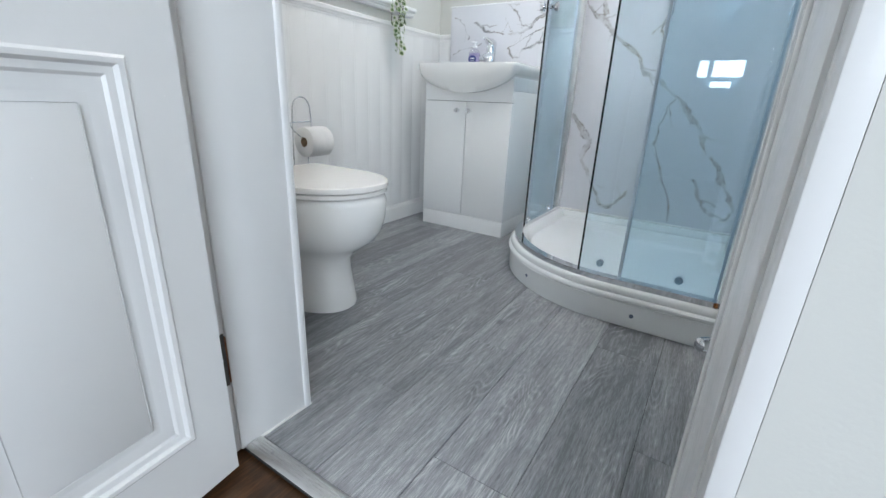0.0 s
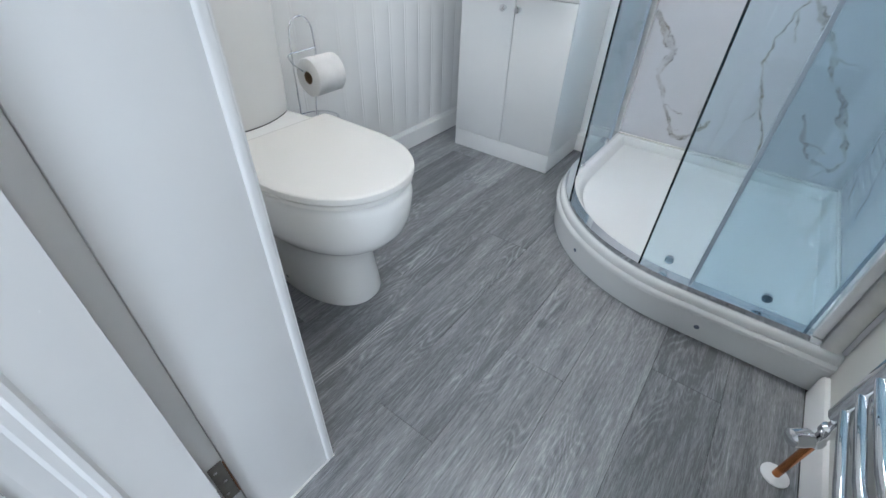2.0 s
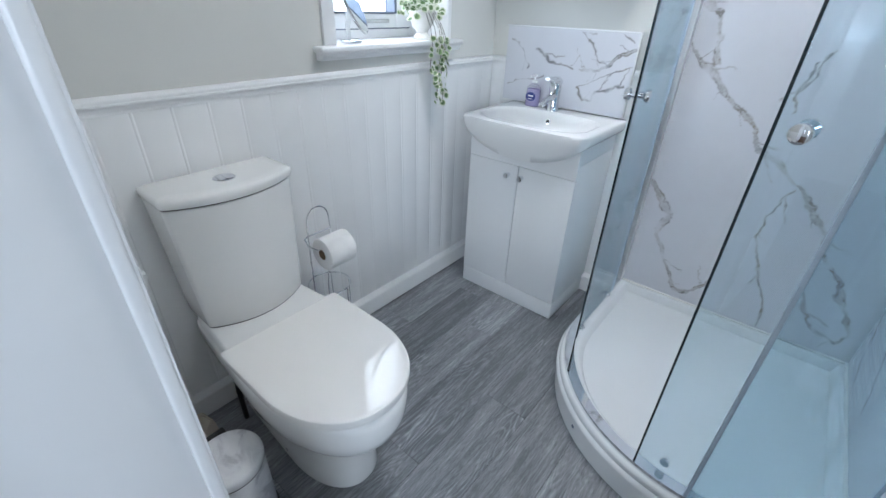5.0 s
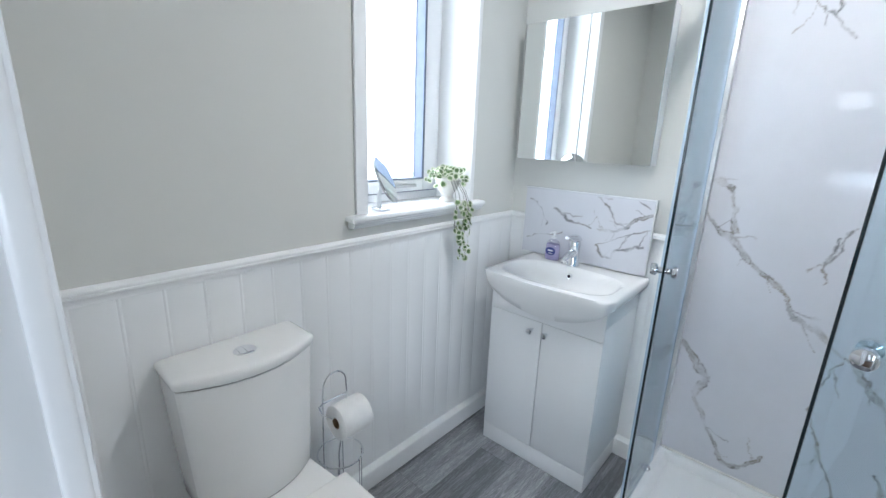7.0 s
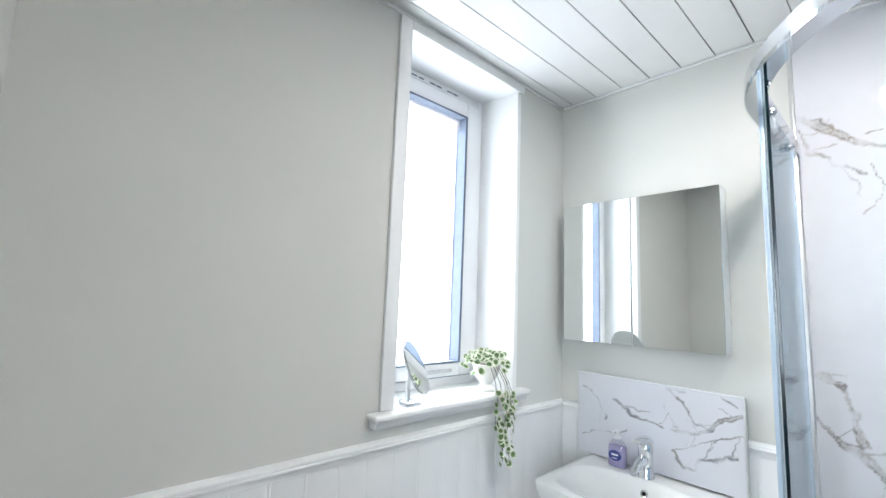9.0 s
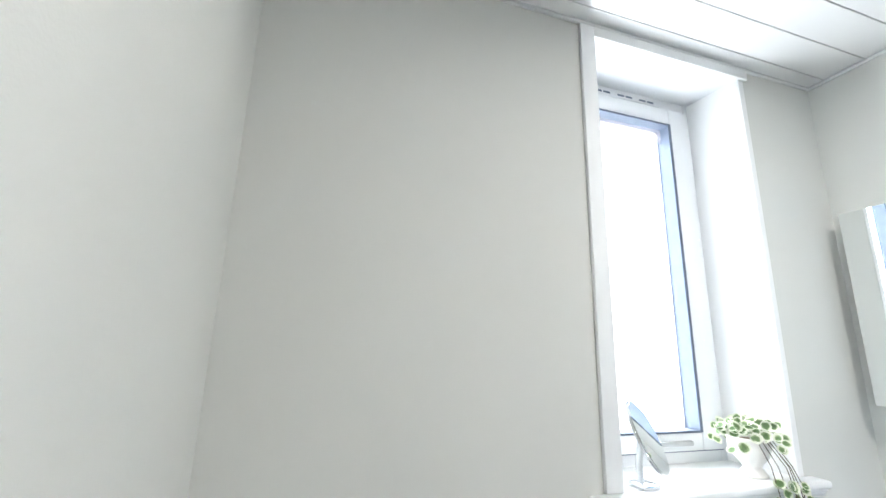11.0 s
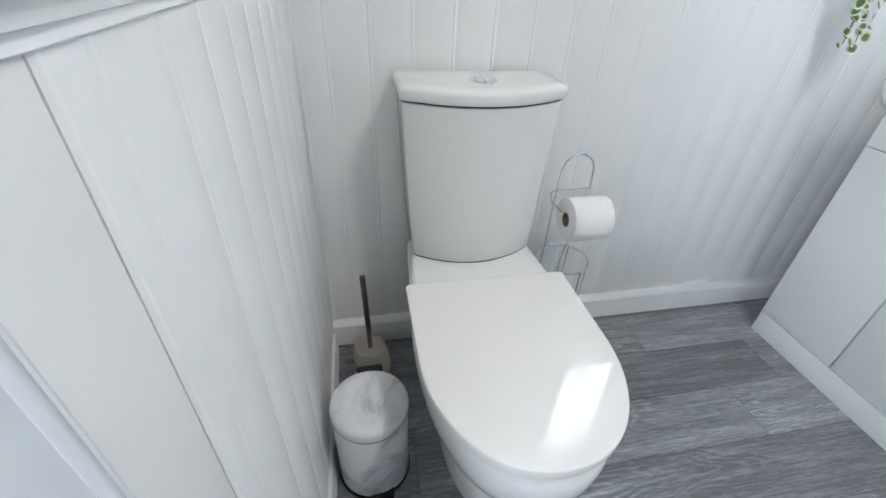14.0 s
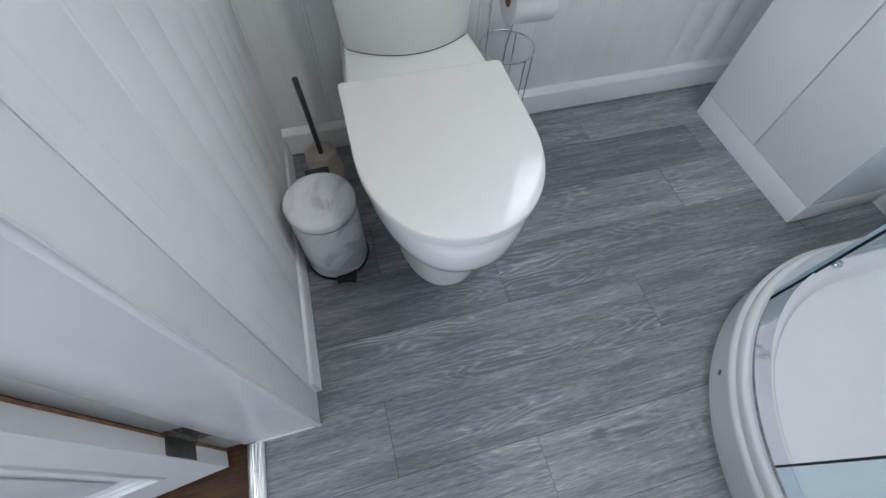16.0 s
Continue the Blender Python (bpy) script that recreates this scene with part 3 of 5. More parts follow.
part("lever", B(-0.163, 1.15, 1.191, -0.149, 1.30, 1.206, 0.005), STEEL, HND)
# plastered reveals, splayed on the far side
bm = bmesh.new()
loft(bm, [[(0.0012, WY1 - 0.001, z), (-0.006, WY1 - 0.006, z), (FX1, OY1 - 0.003, z), (FX0, OY1 - 0.003, z), (FX0, WY1 + 0.02, z), (0.0012, WY1 + 0.02, z)] for z in (WZ0, WZ1)])
solid("reveal_north", bm, WHITE_PAINT, "white splayed window reveal", "reveal")
solid("reveal_south", B(FX1, WY0 - 0.02, WZ0, 0.0012, WY0 + 0.001, WZ1 - 0.001), WHITE_PAINT, "white window reveal", "reveal")
solid("reveal_top", B(FX1, WY0, WZ1 - 0.006, 0.0012, WY1, WZ1 + 0.012), PVC, "glossy white window head", "reveal")
SILL = thing("window_sill", (0.0, 1.17, WZ0), "white moulded wooden window sill board", "window sill")
tagged(SILL, kind="structure")
part("board", B(FX1 - 0.02, WY0 + 0.0005, WZ0 - 0.022, 0.0, WY1 - 0.0005, WZ0), WHITE_PAINT, SILL)
part("nosing", B(0.0003, 0.813, WZ0 - 0.019, 0.052, 1.541, WZ0 + 0.001, 0.007, 3), WHITE_PAINT, SILL)
bm = bmesh.new()
prof = [(0.0, -0.021), (0.040, -0.021), (0.040, -0.027), (0.034, -0.031), (0.034, -0.036), (0.028, -0.044), (0.0, -0.044)]
extrude(bm, [(u, v + WZ0 + 0.0015) for u, v in prof], lambda u, v, e: (u, 0.826 + e * 0.711, v))
part("apron_moulding", bm, WHITE_PAINT, SILL, smooth=20)
TRIM = thing("window_architrave", (0.0, 0.9, 1.7), "flat white painted window surround", "trim")
tagged(TRIM, kind="structure")
part("side", B(0.0003, 0.855, WZ0 + 0.0015, 0.013, WY0 + 0.0015, CEIL - 0.013, 0.0025), WHITE_PAINT, TRIM)
part("top", B(0.0003, WY0 + 0.002, WZ1 - 0.007, 0.013, WY1 + 0.03, CEIL - 0.013, 0.0025), WHITE_PAINT, TRIM)

# ---- toilet ----
CY = 0.403


def d_ring(z, xb, xf, hw, round_back=0.03, n=40, cut=0.5, power=2.2, back=1.0):
    """A D-shaped outline seen from above: square-cornered back, rounded front."""
    xc = xb + (xf - xb) * cut
    pts = []
    for i in range(n + 1):
        a = -math.pi / 2 + math.pi * i / n
        c, s = math.cos(a), math.sin(a)
        pts.append((xc + (xf - xc) * abs(c) ** (2 / power), CY + hw * math.copysign(abs(s) ** (2 / power), s), z))
    r, hw = round_back, hw * back
    for k in range(5):
        a = math.pi / 2 * k / 4
        pts.append((xb + r - r * math.sin(a), CY + hw - r + r * math.cos(a), z))
    for k in range(5):
        a = math.pi / 2 * k / 4
        pts.append((xb + r - r * math.cos(a), CY - hw + r - r * math.sin(a), z))
    return pts


TOILET = thing("toilet", (0.35, CY, 0), "white ceramic close-coupled toilet with closed lid", "toilet")
rows = [(0.0, 0.09, 0.630, 0.118, 0.62), (0.012, 0.088, 0.632, 0.120, 0.62), (0.06, 0.09, 0.626, 0.116, 0.6), (0.13, 0.09, 0.614, 0.110, 0.6), (0.17, 0.088, 0.616, 0.110, 0.6), (0.200, 0.085, 0.640, 0.126, 0.58), (0.222, 0.08, 0.678, 0.147, 0.56), (0.248, 0.07, 0.712, 0.166, 0.54), (0.28, 0.06, 0.736, 0.179, 0.52), (0.32, 0.05, 0.750, 0.186, 0.5), (0.375, 0.04, 0.756, 0.189, 0.5), (0.390, 0.035, 0.751, 0.187, 0.5), (0.398, 0.035, 0.742, 0.180, 0.5)]
part("pan", loft(bmesh.new(), [d_ring(z, a, b, w, 0.03, 40, c, 2.2, 0.86) for z, a, b, w, c in rows]), CERAMIC, TOILET, smooth=60)
deck = [(0.3985, 0.035, 0.30, 0.176, 0.95), (0.410, 0.035, 0.295, 0.172, 0.95), (0.417, 0.038, 0.285, 0.166, 0.95)]
part("deck", loft(bmesh.new(), [d_ring(z, a, b, w, 0.03, 40, c, 6, 0.88) for z, a, b, w, c in deck]), CERAMIC, TOILET, smooth=60)
seat = [(0.4005, 0.288, 0.738, 0.178), (0.4015, 0.286, 0.745, 0.186), (0.4030, 0.286, 0.747, 0.188), (0.4125, 0.286, 0.747, 0.188), (0.4142, 0.287, 0.7450, 0.186), (0.4148, 0.289, 0.739, 0.179)]
part("seat", loft(bmesh.new(), [d_ring(z, a, b, w, 0.02, 40, 0.46, 2.15) for z, a, b, w in seat]), SEAT_WHITE, TOILET, smooth=35)
lid = [(0.4170, 0.292, 0.741, 0.181), (0.4176, 0.289, 0.749, 0.189), (0.4190, 0.288, 0.751, 0.191), (0.4310, 0.288, 0.751, 0.191), (0.4331, 0.2886, 0.7500, 0.1900), (0.4343, 0.2905, 0.7475, 0.1876), (0.4350, 0.295, 0.743, 0.183), (0.43512, 0.301, 0.734, 0.175), (0.43516, 0.34, 0.69, 0.135)]
part("lid", loft(bmesh.new(), [d_ring(z, a, b, w, 0.010, 48, 0.46, 2.15) for z, a, b, w in lid]), SEAT_WHITE, TOILET, "glossy white plastic lid, closed", smooth=35)
for dy in (-0.075, 0.075):
    part("hinge", lathe(bmesh.new(), (0.292, CY + dy - 0.02, 0.4185), [(0.0, 0), (0.009, 0), (0.009, 0.04), (0.0, 0.04)], 14, axis=(0, 1, 0)), SEAT_WHITE, TOILET)


def cistern_ring(z, hw, depth, bulge, r=0.009):
    pts, x0 = [], 0.022
    n = 40
    for i in range(n + 1):
        u = math.sin(math.pi / 2 * (-1 + 2 * i / n))
        e = min(1.0, (1 - abs(u)) * hw / r)
        corner = r * (1 - math.sqrt(max(0.0, 1 - (1 - e) ** 2)))
        pts.append((x0 + depth + bulge * (1 - u * u) - corner, CY + u * hw, z))
    pts += [(x0, CY + hw, z), (x0, CY - hw, z)]
    return pts


rows = [(0.4195, 0.148, 0.127, 0.051), (0.4215, 0.154, 0.131, 0.054), (0.425, 0.1555, 0.132, 0.054), (0.50, 0.161, 0.130, 0.058), (0.65, 0.170, 0.128, 0.058), (0.79, 0.178, 0.128, 0.057), (0.8025, 0.1785, 0.128, 0.057), (0.8045, 0.174, 0.124, 0.055)]
part("cistern", loft(bmesh.new(), [cistern_ring(*r) for r in rows]), CERAMIC, TOILET, smooth=50)
rows = [(0.8062, 0.172, 0.122, 0.054), (0.8085, 0.182, 0.131, 0.058), (0.812, 0.184, 0.132, 0.058), (0.826, 0.186, 0.134, 0.058), (0.833, 0.183, 0.131, 0.057), (0.8360, 0.175, 0.124, 0.054), (0.837, 0.15, 0.107, 0.045)]
part("cistern_lid", loft(bmesh.new(), [cistern_ring(*r) for r in rows]), CERAMIC, TOILET, smooth=50)
# dark fillers draw the shade in the cistern seams and under the lid
part("seam_shade", loft(bmesh.new(), [cistern_ring(z, 0.1765, 0.1265, 0.056) for z in (0.8035, 0.8080)]), DARK_GAP, TOILET)
part("seam_shade", loft(bmesh.new(), [cistern_ring(z, 0.1525, 0.1295, 0.053) for z in (0.4165, 0.4205)]), DARK_GAP, TOILET)
part("lid_gap_shade", loft(bmesh.new(), [d_ring(z, 0.30, 0.738, 0.178, 0.02, 40, 0.46, 2.15) for z in (0.4140, 0.4175)]), DARK_GAP, TOILET)
BTN = part("flush_plate", lathe(bmesh.new(), (0.119, CY, 0.8368), [(0.0, 0), (0.029, 0), (0.029, 0.002), (0.027, 0.0035), (0.0245, 0.0025), (0.0, 0.0025)], 32), CHROME, TOILET, "round chrome dual flush button")
part("button", B(0.100, CY - 0.0165, 0.8390, 0.138, CY - 0.0008, 0.8405, 0.0007), CHROME, BTN)
part("button", B(0.100, CY + 0.0008, 0.8390, 0.138, CY + 0.0165, 0.8405, 0.0007), CHROME, BTN)
for dy, s in ((-0.115, -1), (0.115, 1)):
    part("fixing_cap", lathe(bmesh.new(), (0.385, CY + dy - 0.004 * s, 0.03), [(0.0, 0), (0.0085, 0), (0.0085, 0.004), (0.006, 0.006), (0.0, 0.0065)], 16, axis=(0, s, 0)), CHROME, TOILET)
part("waste_pipe", tube(bmesh.new(), [(0.16, 0.27, 0.012), (0.16, 0.27, 0.14), (0.155, 0.275, 0.22), (0.16, 0.285, 0.30)], 0.0085), BLACK, TOILET, "black flexible supply pipe")

# ---- basin unit ----
VX0, VX1, VY = 0.176, 0.685, 1.468
VAN = thing("vanity_unit", (0.43, 1.65, 0), "white two-door basin cabinet with chrome knobs", "cabinet")
part("body", B(VX0, VY + 0.019, 0.083, VX1, RY - 0.018, 0.735, 0.0015), CABINET, VAN)
part("plinth", B(VX0, VY + 0.001, 0.0, VX1, RY - 0.02, 0.0815, 0.0015), CABINET, VAN)
bm = bmesh.new()
crest = [(VX0 + (VX1 - VX0) * k / 24, 0.828 - 0.085 * max(0.0, 1 - ((k / 12 - 1) / 1.02) ** 2) ** 0.75) for k in range(25)]
extrude(bm, [(VX0, 0.683), (VX1, 0.683)] + crest[::-1], lambda u, v, e: (u, VY + 0.0185 * e, v))
part("top_panel", bm, CABINET, VAN, smooth=20)
for x in (VX0, VX1 - 0.016):
    part("side_panel", B(x, VY + 0.019, 0.7355, x + 0.016, RY - 0.018, 0.822, 0.001), CABINET, VAN)
# dark slab that draws the shade in the gaps round the doors
part("gap", B(VX0 + 0.003, VY + 0.012, 0.0816, VX1 - 0.003, VY + 0.0188, 0.6829), DARK_GAP, VAN)
for a, b, kx in ((VX0, 0.4285, 0.385), (0.4325, VX1, 0.452)):
    d = part("door", B(a, VY, 0.0835, b, VY + 0.0165, 0.6805, 0.0015), CABINET, VAN)
    part("knob", lathe(bmesh.new(), (kx, VY, 0.637), [(0.0, 0.0), (0.0075, 0.0), (0.005, 0.004), (0.0055, 0.012), (0.0125, 0.017), (0.0135, 0.022), (0.0115, 0.026), (0.0, 0.0275)], 20, axis=(0, -1, 0)), CHROME, d, "round chrome knob")

# basin: one glazed shell, bowl sunk in a flat rim with a bulging front apron
BX0, BX1, BYF, BYB, BZ = 0.148, 0.706, 1.41, RY - 0.002, 0.864
BASIN = thing("basin", (0.43, 1.62, 0.785), "white ceramic wash basin with a bulging curved front", "basin")


def basin_xy(u, v):
    """u -1..1 across, v 0 front..1 back; rounded front corners, gently bowed front."""
    x = 0.427 + u * (BX1 - BX0) / 2
    front = BYF - 0.022 * (1 - u * u) + 0.012
    corner = max(0.0, abs(u) - 0.90) / 0.10
    front += 0.028 * (1 - math.sqrt(max(0.0, 1 - corner ** 2)))
    return x, front + v * (BYB - front)


def basin_top(u, v):
    x, y = basin_xy(u, v)
    cy = 1.575
    ry = 0.135 if y < cy else 0.15
    q = (abs(x - 0.427) / 0.243) ** 3.4 + (abs(y - cy) / ry) ** 3.0
    d = 0.105 * max(0.0, 1 - q) ** 0.8
    dip = 0.004 * (1 - min(1.0, abs(q - 1.25) / 0.25)) if q < 1.5 else 0.0
    edge = min(1 - abs(u), v * 0.8, (1 - v) * 2) * 12
    rim = 0.004 * max(0.0, 1 - edge) ** 2
    return (x, y, BZ - d - rim + 0.006 * max(0, v - 0.72))


def basin_low(u, v):
    x, y = basin_xy(u, v)
    sag = 0.092 * max(0.0, 1 - (u / 0.98) ** 2) ** 0.75
    shrink = 0.018 * (1 - v) * (sag / 0.092)
    return (x * 0.985 + 0.427 * 0.015, y + 0.010 * (1 - v) + shrink, BZ - 0.050 - sag)


bm = bmesh.new()
NU, NV = 56, 40
us = [math.sin(math.pi / 2 * (-1 + 2 * i / NU)) * 0.35 + (-1 + 2 * i / NU) * 0.65 for i in range(NU + 1)]
vs = [j / NV for j in range(NV + 1)]
top = [[bm.verts.new(basin_top(u, v)) for v in vs] for u in us]
low = [[bm.verts.new(basin_low(u, v)) for v in vs] for u in us]
for i in range(NU):
    for j in range(NV):
        bm.faces.new((top[i][j], top[i + 1][j], top[i + 1][j + 1], top[i][j + 1]))
        bm.faces.new((low[i][j], low[i][j + 1], low[i + 1][j + 1], low[i + 1][j]))


def wall_strip(a, b, c):
    """Rounded outer wall between the upper and lower edge."""
    mid = [[bm.verts.new(Vector(p.co).lerp(q.co, f) + Vector(c(i)) * k) for i, (p, q) in enumerate(zip(a, b))] for f, k in ((0.12, 0.004), (0.4, 0.007), (0.75, 0.005))]
    chain = [a, *mid, b]
    for r, s in zip(chain, chain[1:]):
        for i in range(len(r) - 1):
            bm.faces.new((r[i], r[i + 1], s[i + 1], s[i]))


wall_strip([c[0] for c in top], [c[0] for c in low], lambda i: (0, -1, 0) if 0 < i < NU else (0, 0, 0))
wall_strip([c[-1] for c in top], [c[-1] for c in low], lambda i: (0, 0, 0))
wall_strip(top[0], low[0], lambda i: (-1, 0, 0) if i else (0, 0, 0))
wall_strip(top[-1], low[-1], lambda i: (1, 0, 0) if i else (0, 0, 0))
bmesh.ops.remove_doubles(bm, verts=bm.verts, dist=0.0008)
part("bowl", bm, CERAMIC, BASIN, smooth=70)
part("overflow_ring", lathe(bmesh.new(), (0.414, 1.7085, 0.826), [(0.006, 0), (0.0125, 0.0), (0.0135, 0.002), (0.012, 0.004), (0.0075, 0.003), (0.006, 0.0)], 24, axis=(0, -0.9, 0.43)), CHROME, BASIN, "chrome overflow ring")
part("overflow_hole", lathe(bmesh.new(), (0.414, 1.7085, 0.826), [(0.0, 0.0), (0.0072, 0.0), (0.0072, 0.0015), (0.0, 0.0015)], 16, axis=(0, -0.9, 0.43)), BLACK, BASIN)
part("waste", lathe(bmesh.new(), (0.427, 1.575, 0.7595), [(0.0, 0), (0.022, 0), (0.022, 0.003), (0.018, 0.005), (0.0, 0.006)], 24), CHROME, BASIN)

# mixer tap
TAP = thing("mixer_tap", (0.398, 1.765, BZ), "chrome single-lever basin mixer tap", "tap")
part("body", lathe(bmesh.new(), (0.398, 1.765, BZ), [(0.0, 0.0), (0.028, 0.0), (0.028, 0.004), (0.0255, 0.008), (0.025, 0.06), (0.0265, 0.095), (0.0265, 0.108), (0.022, 0.118), (0.0, 0.12)], 28), CHROME, TAP)
bm = bmesh.new()
loft(bm, [[(0.398 + 0.013 * w * math.cos(a), y, z + 0.010 * w * math.sin(a)) for a in (2 * math.pi * k / 16 for k in range(16))] for y, z, w in ((1.755, 0.930, 1.6), (1.73, 0.928, 1.5), (1.70, 0.920, 1.3), (1.672, 0.910, 1.15), (1.655, 0.902, 1.0))])
part("spout", bm, CHROME, TAP)
part("aerator", lathe(bmesh.new(), (0.398, 1.664, 0.892), [(0.0, 0), (0.0095, 0), (0.0095, 0.010), (0.0, 0.010)], 18), STEEL, TAP)
bm = bmesh.new()
loft(bm, [[(0.398 + w * math.cos(a), y + 0.35 * h * math.sin(a), z + h * math.sin(a)) for a in (2 * math.pi * k / 16 for k in range(16))] for y, z, w, h in ((1.792, 0.978, 0.018, 0.010), (1.782, 0.984, 0.025, 0.016), (1.762, 0.990, 0.028, 0.019), (1.738, 0.995, 0.025, 0.015), (1.708, 1.000, 0.018, 0.009), (1.682, 1.004, 0.012, 0.006))])
part("lever", bm, CHROME, TAP)

# ---- marble sheets ----
def segment_distance(P, a, b):
    a, b = np.array(a), np.array(b)
    d = b - a
    f = np.clip(((P - a) @ d) / (d @ d), 0, 1)
    return np.hypot(*(P - a - f[:, None] * d).T)


def wobble(P, scale, seed):
    return np.array([noise.fractal(Vector((p[0] * scale + seed, p[1] * scale, seed * 0.7)), 1.0, 2.0, 4) for p in P])


def marble_sheet(name, u0, u1, z0, z1, step, place, veins, label, category, depth=0.010, seed=1.0, parent=None):
    """A sheet with veins; veins: width and a short line of points (u, z)."""
    nu, nz = int((u1 - u0) / step) + 1, int((z1 - z0) / step) + 1
    U, Z = np.meshgrid(np.linspace(u0, u1, nu), np.linspace(z0, z1, nz), indexing="ij")
    P = np.stack([U.ravel(), Z.ravel()], 1)
    Q = P + 0.020 * np.stack([wobble(P, 9, seed), wobble(P, 9, seed + 5)], 1) + 0.006 * np.stack([wobble(P, 45, seed + 9), wobble(P, 45, seed + 13)], 1)
    swell = 0.55 + 1.1 * np.clip(wobble(P, 6, seed + 21) + 0.3, 0, 1.4)
    mask = np.zeros(len(P))
    draw = random.Random(int(seed * 10))
    hair = []
    for width, *line in veins:
        for a, b in zip(line, line[1:]):
            d = segment_distance(Q, a, b)
            w = 0.78 * width * swell
            strength = min(1.0, 0.55 + width * 45)
            if width >= 0.009:
                edge = np.exp(-((d - 0.95 * w) / (0.0013 + 0.16 * w)) ** 2)
                m = np.maximum(np.clip(1.15 - d / w, 0, 1) ** 0.5 * 0.42, edge * np.clip(0.65 + 1.2 * wobble(P, 22, seed + 41), 0, 1))
            else:
                m = np.clip(1.25 - d / w, 0, 1)
            mask = np.maximum(mask, m * strength)
            if draw.random() < 0.6:
                f, turn, run = draw.random(), draw.choice((-1, 1)) * draw.uniform(0.5, 1.1), draw.uniform(0.04, 0.11)
                dx, dz = b[0] - a[0], b[1] - a[1]
                k = run / max(1e-6, math.hypot(dx, dz))
                c, e = math.cos(turn) * k, math.sin(turn) * k
                at = (a[0] + f * dx, a[1] + f * dz)
                hair.append((at, (at[0] + c * dx - e * dz, at[1] + e * dx + c * dz)))
    for a, b in hair:
        mask = np.maximum(mask, 0.55 * np.clip(1.3 - segment_distance(Q, a, b) / (0.0024 * swell), 0, 1))
    mask *= np.clip(0.72 + 0.9 * wobble(P, 14, seed + 31), 0.12, 1)
    n = nu * nz
    idx = np.arange(n).reshape(nu, nz)
    quads = np.stack([idx[:-1, :-1], idx[1:, :-1], idx[1:, 1:], idx[:-1, 1:]], -1).reshape(-1, 4)
    front = [place(u, z, depth) for u, z in P]
    ring = list(idx[:, 0]) + list(idx[-1, 1:]) + list(idx[-2::-1, -1]) + list(idx[0, -2:0:-1])
    back = [place(P[i][0], P[i][1], 0.0) for i in ring]
    sides = [(int(ring[k]), int(ring[(k + 1) % len(ring)]), n + (k + 1) % len(ring), n + k) for k in range(len(ring))]
    me = bpy.data.meshes.new(name)
    me.from_pydata(front + back, [], quads.tolist() + sides)
    at = me.attributes.new("vein", "FLOAT", "POINT")
    at.data.foreach_set("value", np.concatenate([mask, np.zeros(len(ring))]))
    me.materials.append(MARBLE)
    me.update()
    bm = bmesh.new()
    bm.from_mesh(me)
    bmesh.ops.recalc_face_normals(bm, faces=bm.faces)
    bm.to_mesh(me)
    bm.free()
    return tagged(new(name, me), label, category, kind="" if category == "splashback" else "structure")


VEINS_HIGH = [
    (0.013, (0.798, 2.197), (0.873, 2.109), (0.943, 2.033), (0.986, 1.998), (1.066, 1.969), (1.131, 1.938), (1.186, 1.892), (1.221, 1.84)),
    (0.006, (0.87, 2.056), (0.896, 1.99), (0.959, 1.926), (1.012, 1.891)),
    (0.005, (1.026, 1.914), (1.064, 1.839), (1.098, 1.816), (1.161, 1.731)),
    (0.006, (1.102, 1.822), (1.134, 1.896)),
    (0.006, (1.025, 2.021), (1.1, 2.022), (1.156, 1.962), (1.218, 1.904)),
    (0.009, (0.874, 1.289), (0.927, 1.261), (0.959, 1.197), (0.975, 1.11)),
    (0.01, (0.875, 1.161), (0.93, 1.115), (0.988, 1.072), (1.033, 1.016), (1.096, 0.967), (1.147, 0.912), (1.187, 0.85), (1.251, 0.813)),
    (0.005, (1.263, 1.149), (1.241, 1.041), (1.24, 0.98)),
]
VEINS_LOW = [
    (0.009, (1.248, 0.837), (1.317, 0.752), (1.417, 0.677), (1.481, 0.59), (1.517, 0.508), (1.633, 0.358), (1.678, 0.255), (1.668, 0.191), (1.596, 0.214)),
    (0.006, (1.327, 0.724), (1.286, 0.616), (1.3, 0.519), (1.358, 0.363), (1.408, 0.253), (1.437, 0.105)),
    (0.006, (1.284, 1.178), (1.267, 1.105), (1.244, 1.04)),
    (0.011, (0.877, 0.642), (0.983, 0.51), (0.963, 0.406), (1.02, 0.287), (1.1, 0.175), (1.148, 0.178), (1.203, 0.279)),
    (0.007, (1.492, 0.373), (1.535, 0.285), (1.573, 0.23)),
]
VEINS_SIDE = [
    (0.007, (1.84, 0.40), (1.76, 0.27), (1.66, 0.16)),
    (0.005, (1.80, 0.62), (1.70, 0.45), (1.58, 0.38), (1.45, 0.20)),
    (0.009, (1.84, 0.95), (1.62, 0.80), (1.40, 0.52), (1.20, 0.45), (1.0, 0.25)),
    (0.010, (1.84, 1.75), (1.55, 1.55), (1.30, 1.20), (0.95, 1.02)),
]
VEINS_SPLASH = [
    (0.006, (0.128, 1.143), (0.186, 1.095), (0.221, 1.024)),
    (0.004, (0.118, 0.949), (0.227, 0.983), (0.308, 0.999)),
    (0.006, (0.259, 1.1), (0.329, 1.061), (0.439, 1.04)),
    (0.005, (0.467, 1.182), (0.518, 1.139), (0.558, 1.082), (0.602, 1.062)),
    (0.009, (0.683, 1.122), (0.627, 1.094), (0.591, 1.055), (0.524, 1.048), (0.467, 1.049)),
    (0.004, (0.704, 1.067), (0.609, 1.033), (0.559, 1.015), (0.482, 0.973)),
    (0.007, (0.476, 0.966), (0.517, 0.912), (0.554, 0.911), (0.573, 0.953), (0.675, 0.979)),
    (0.005, (0.638, 1.181), (0.674, 1.161)),
]
VEINS_BACK = VEINS_HIGH + VEINS_LOW
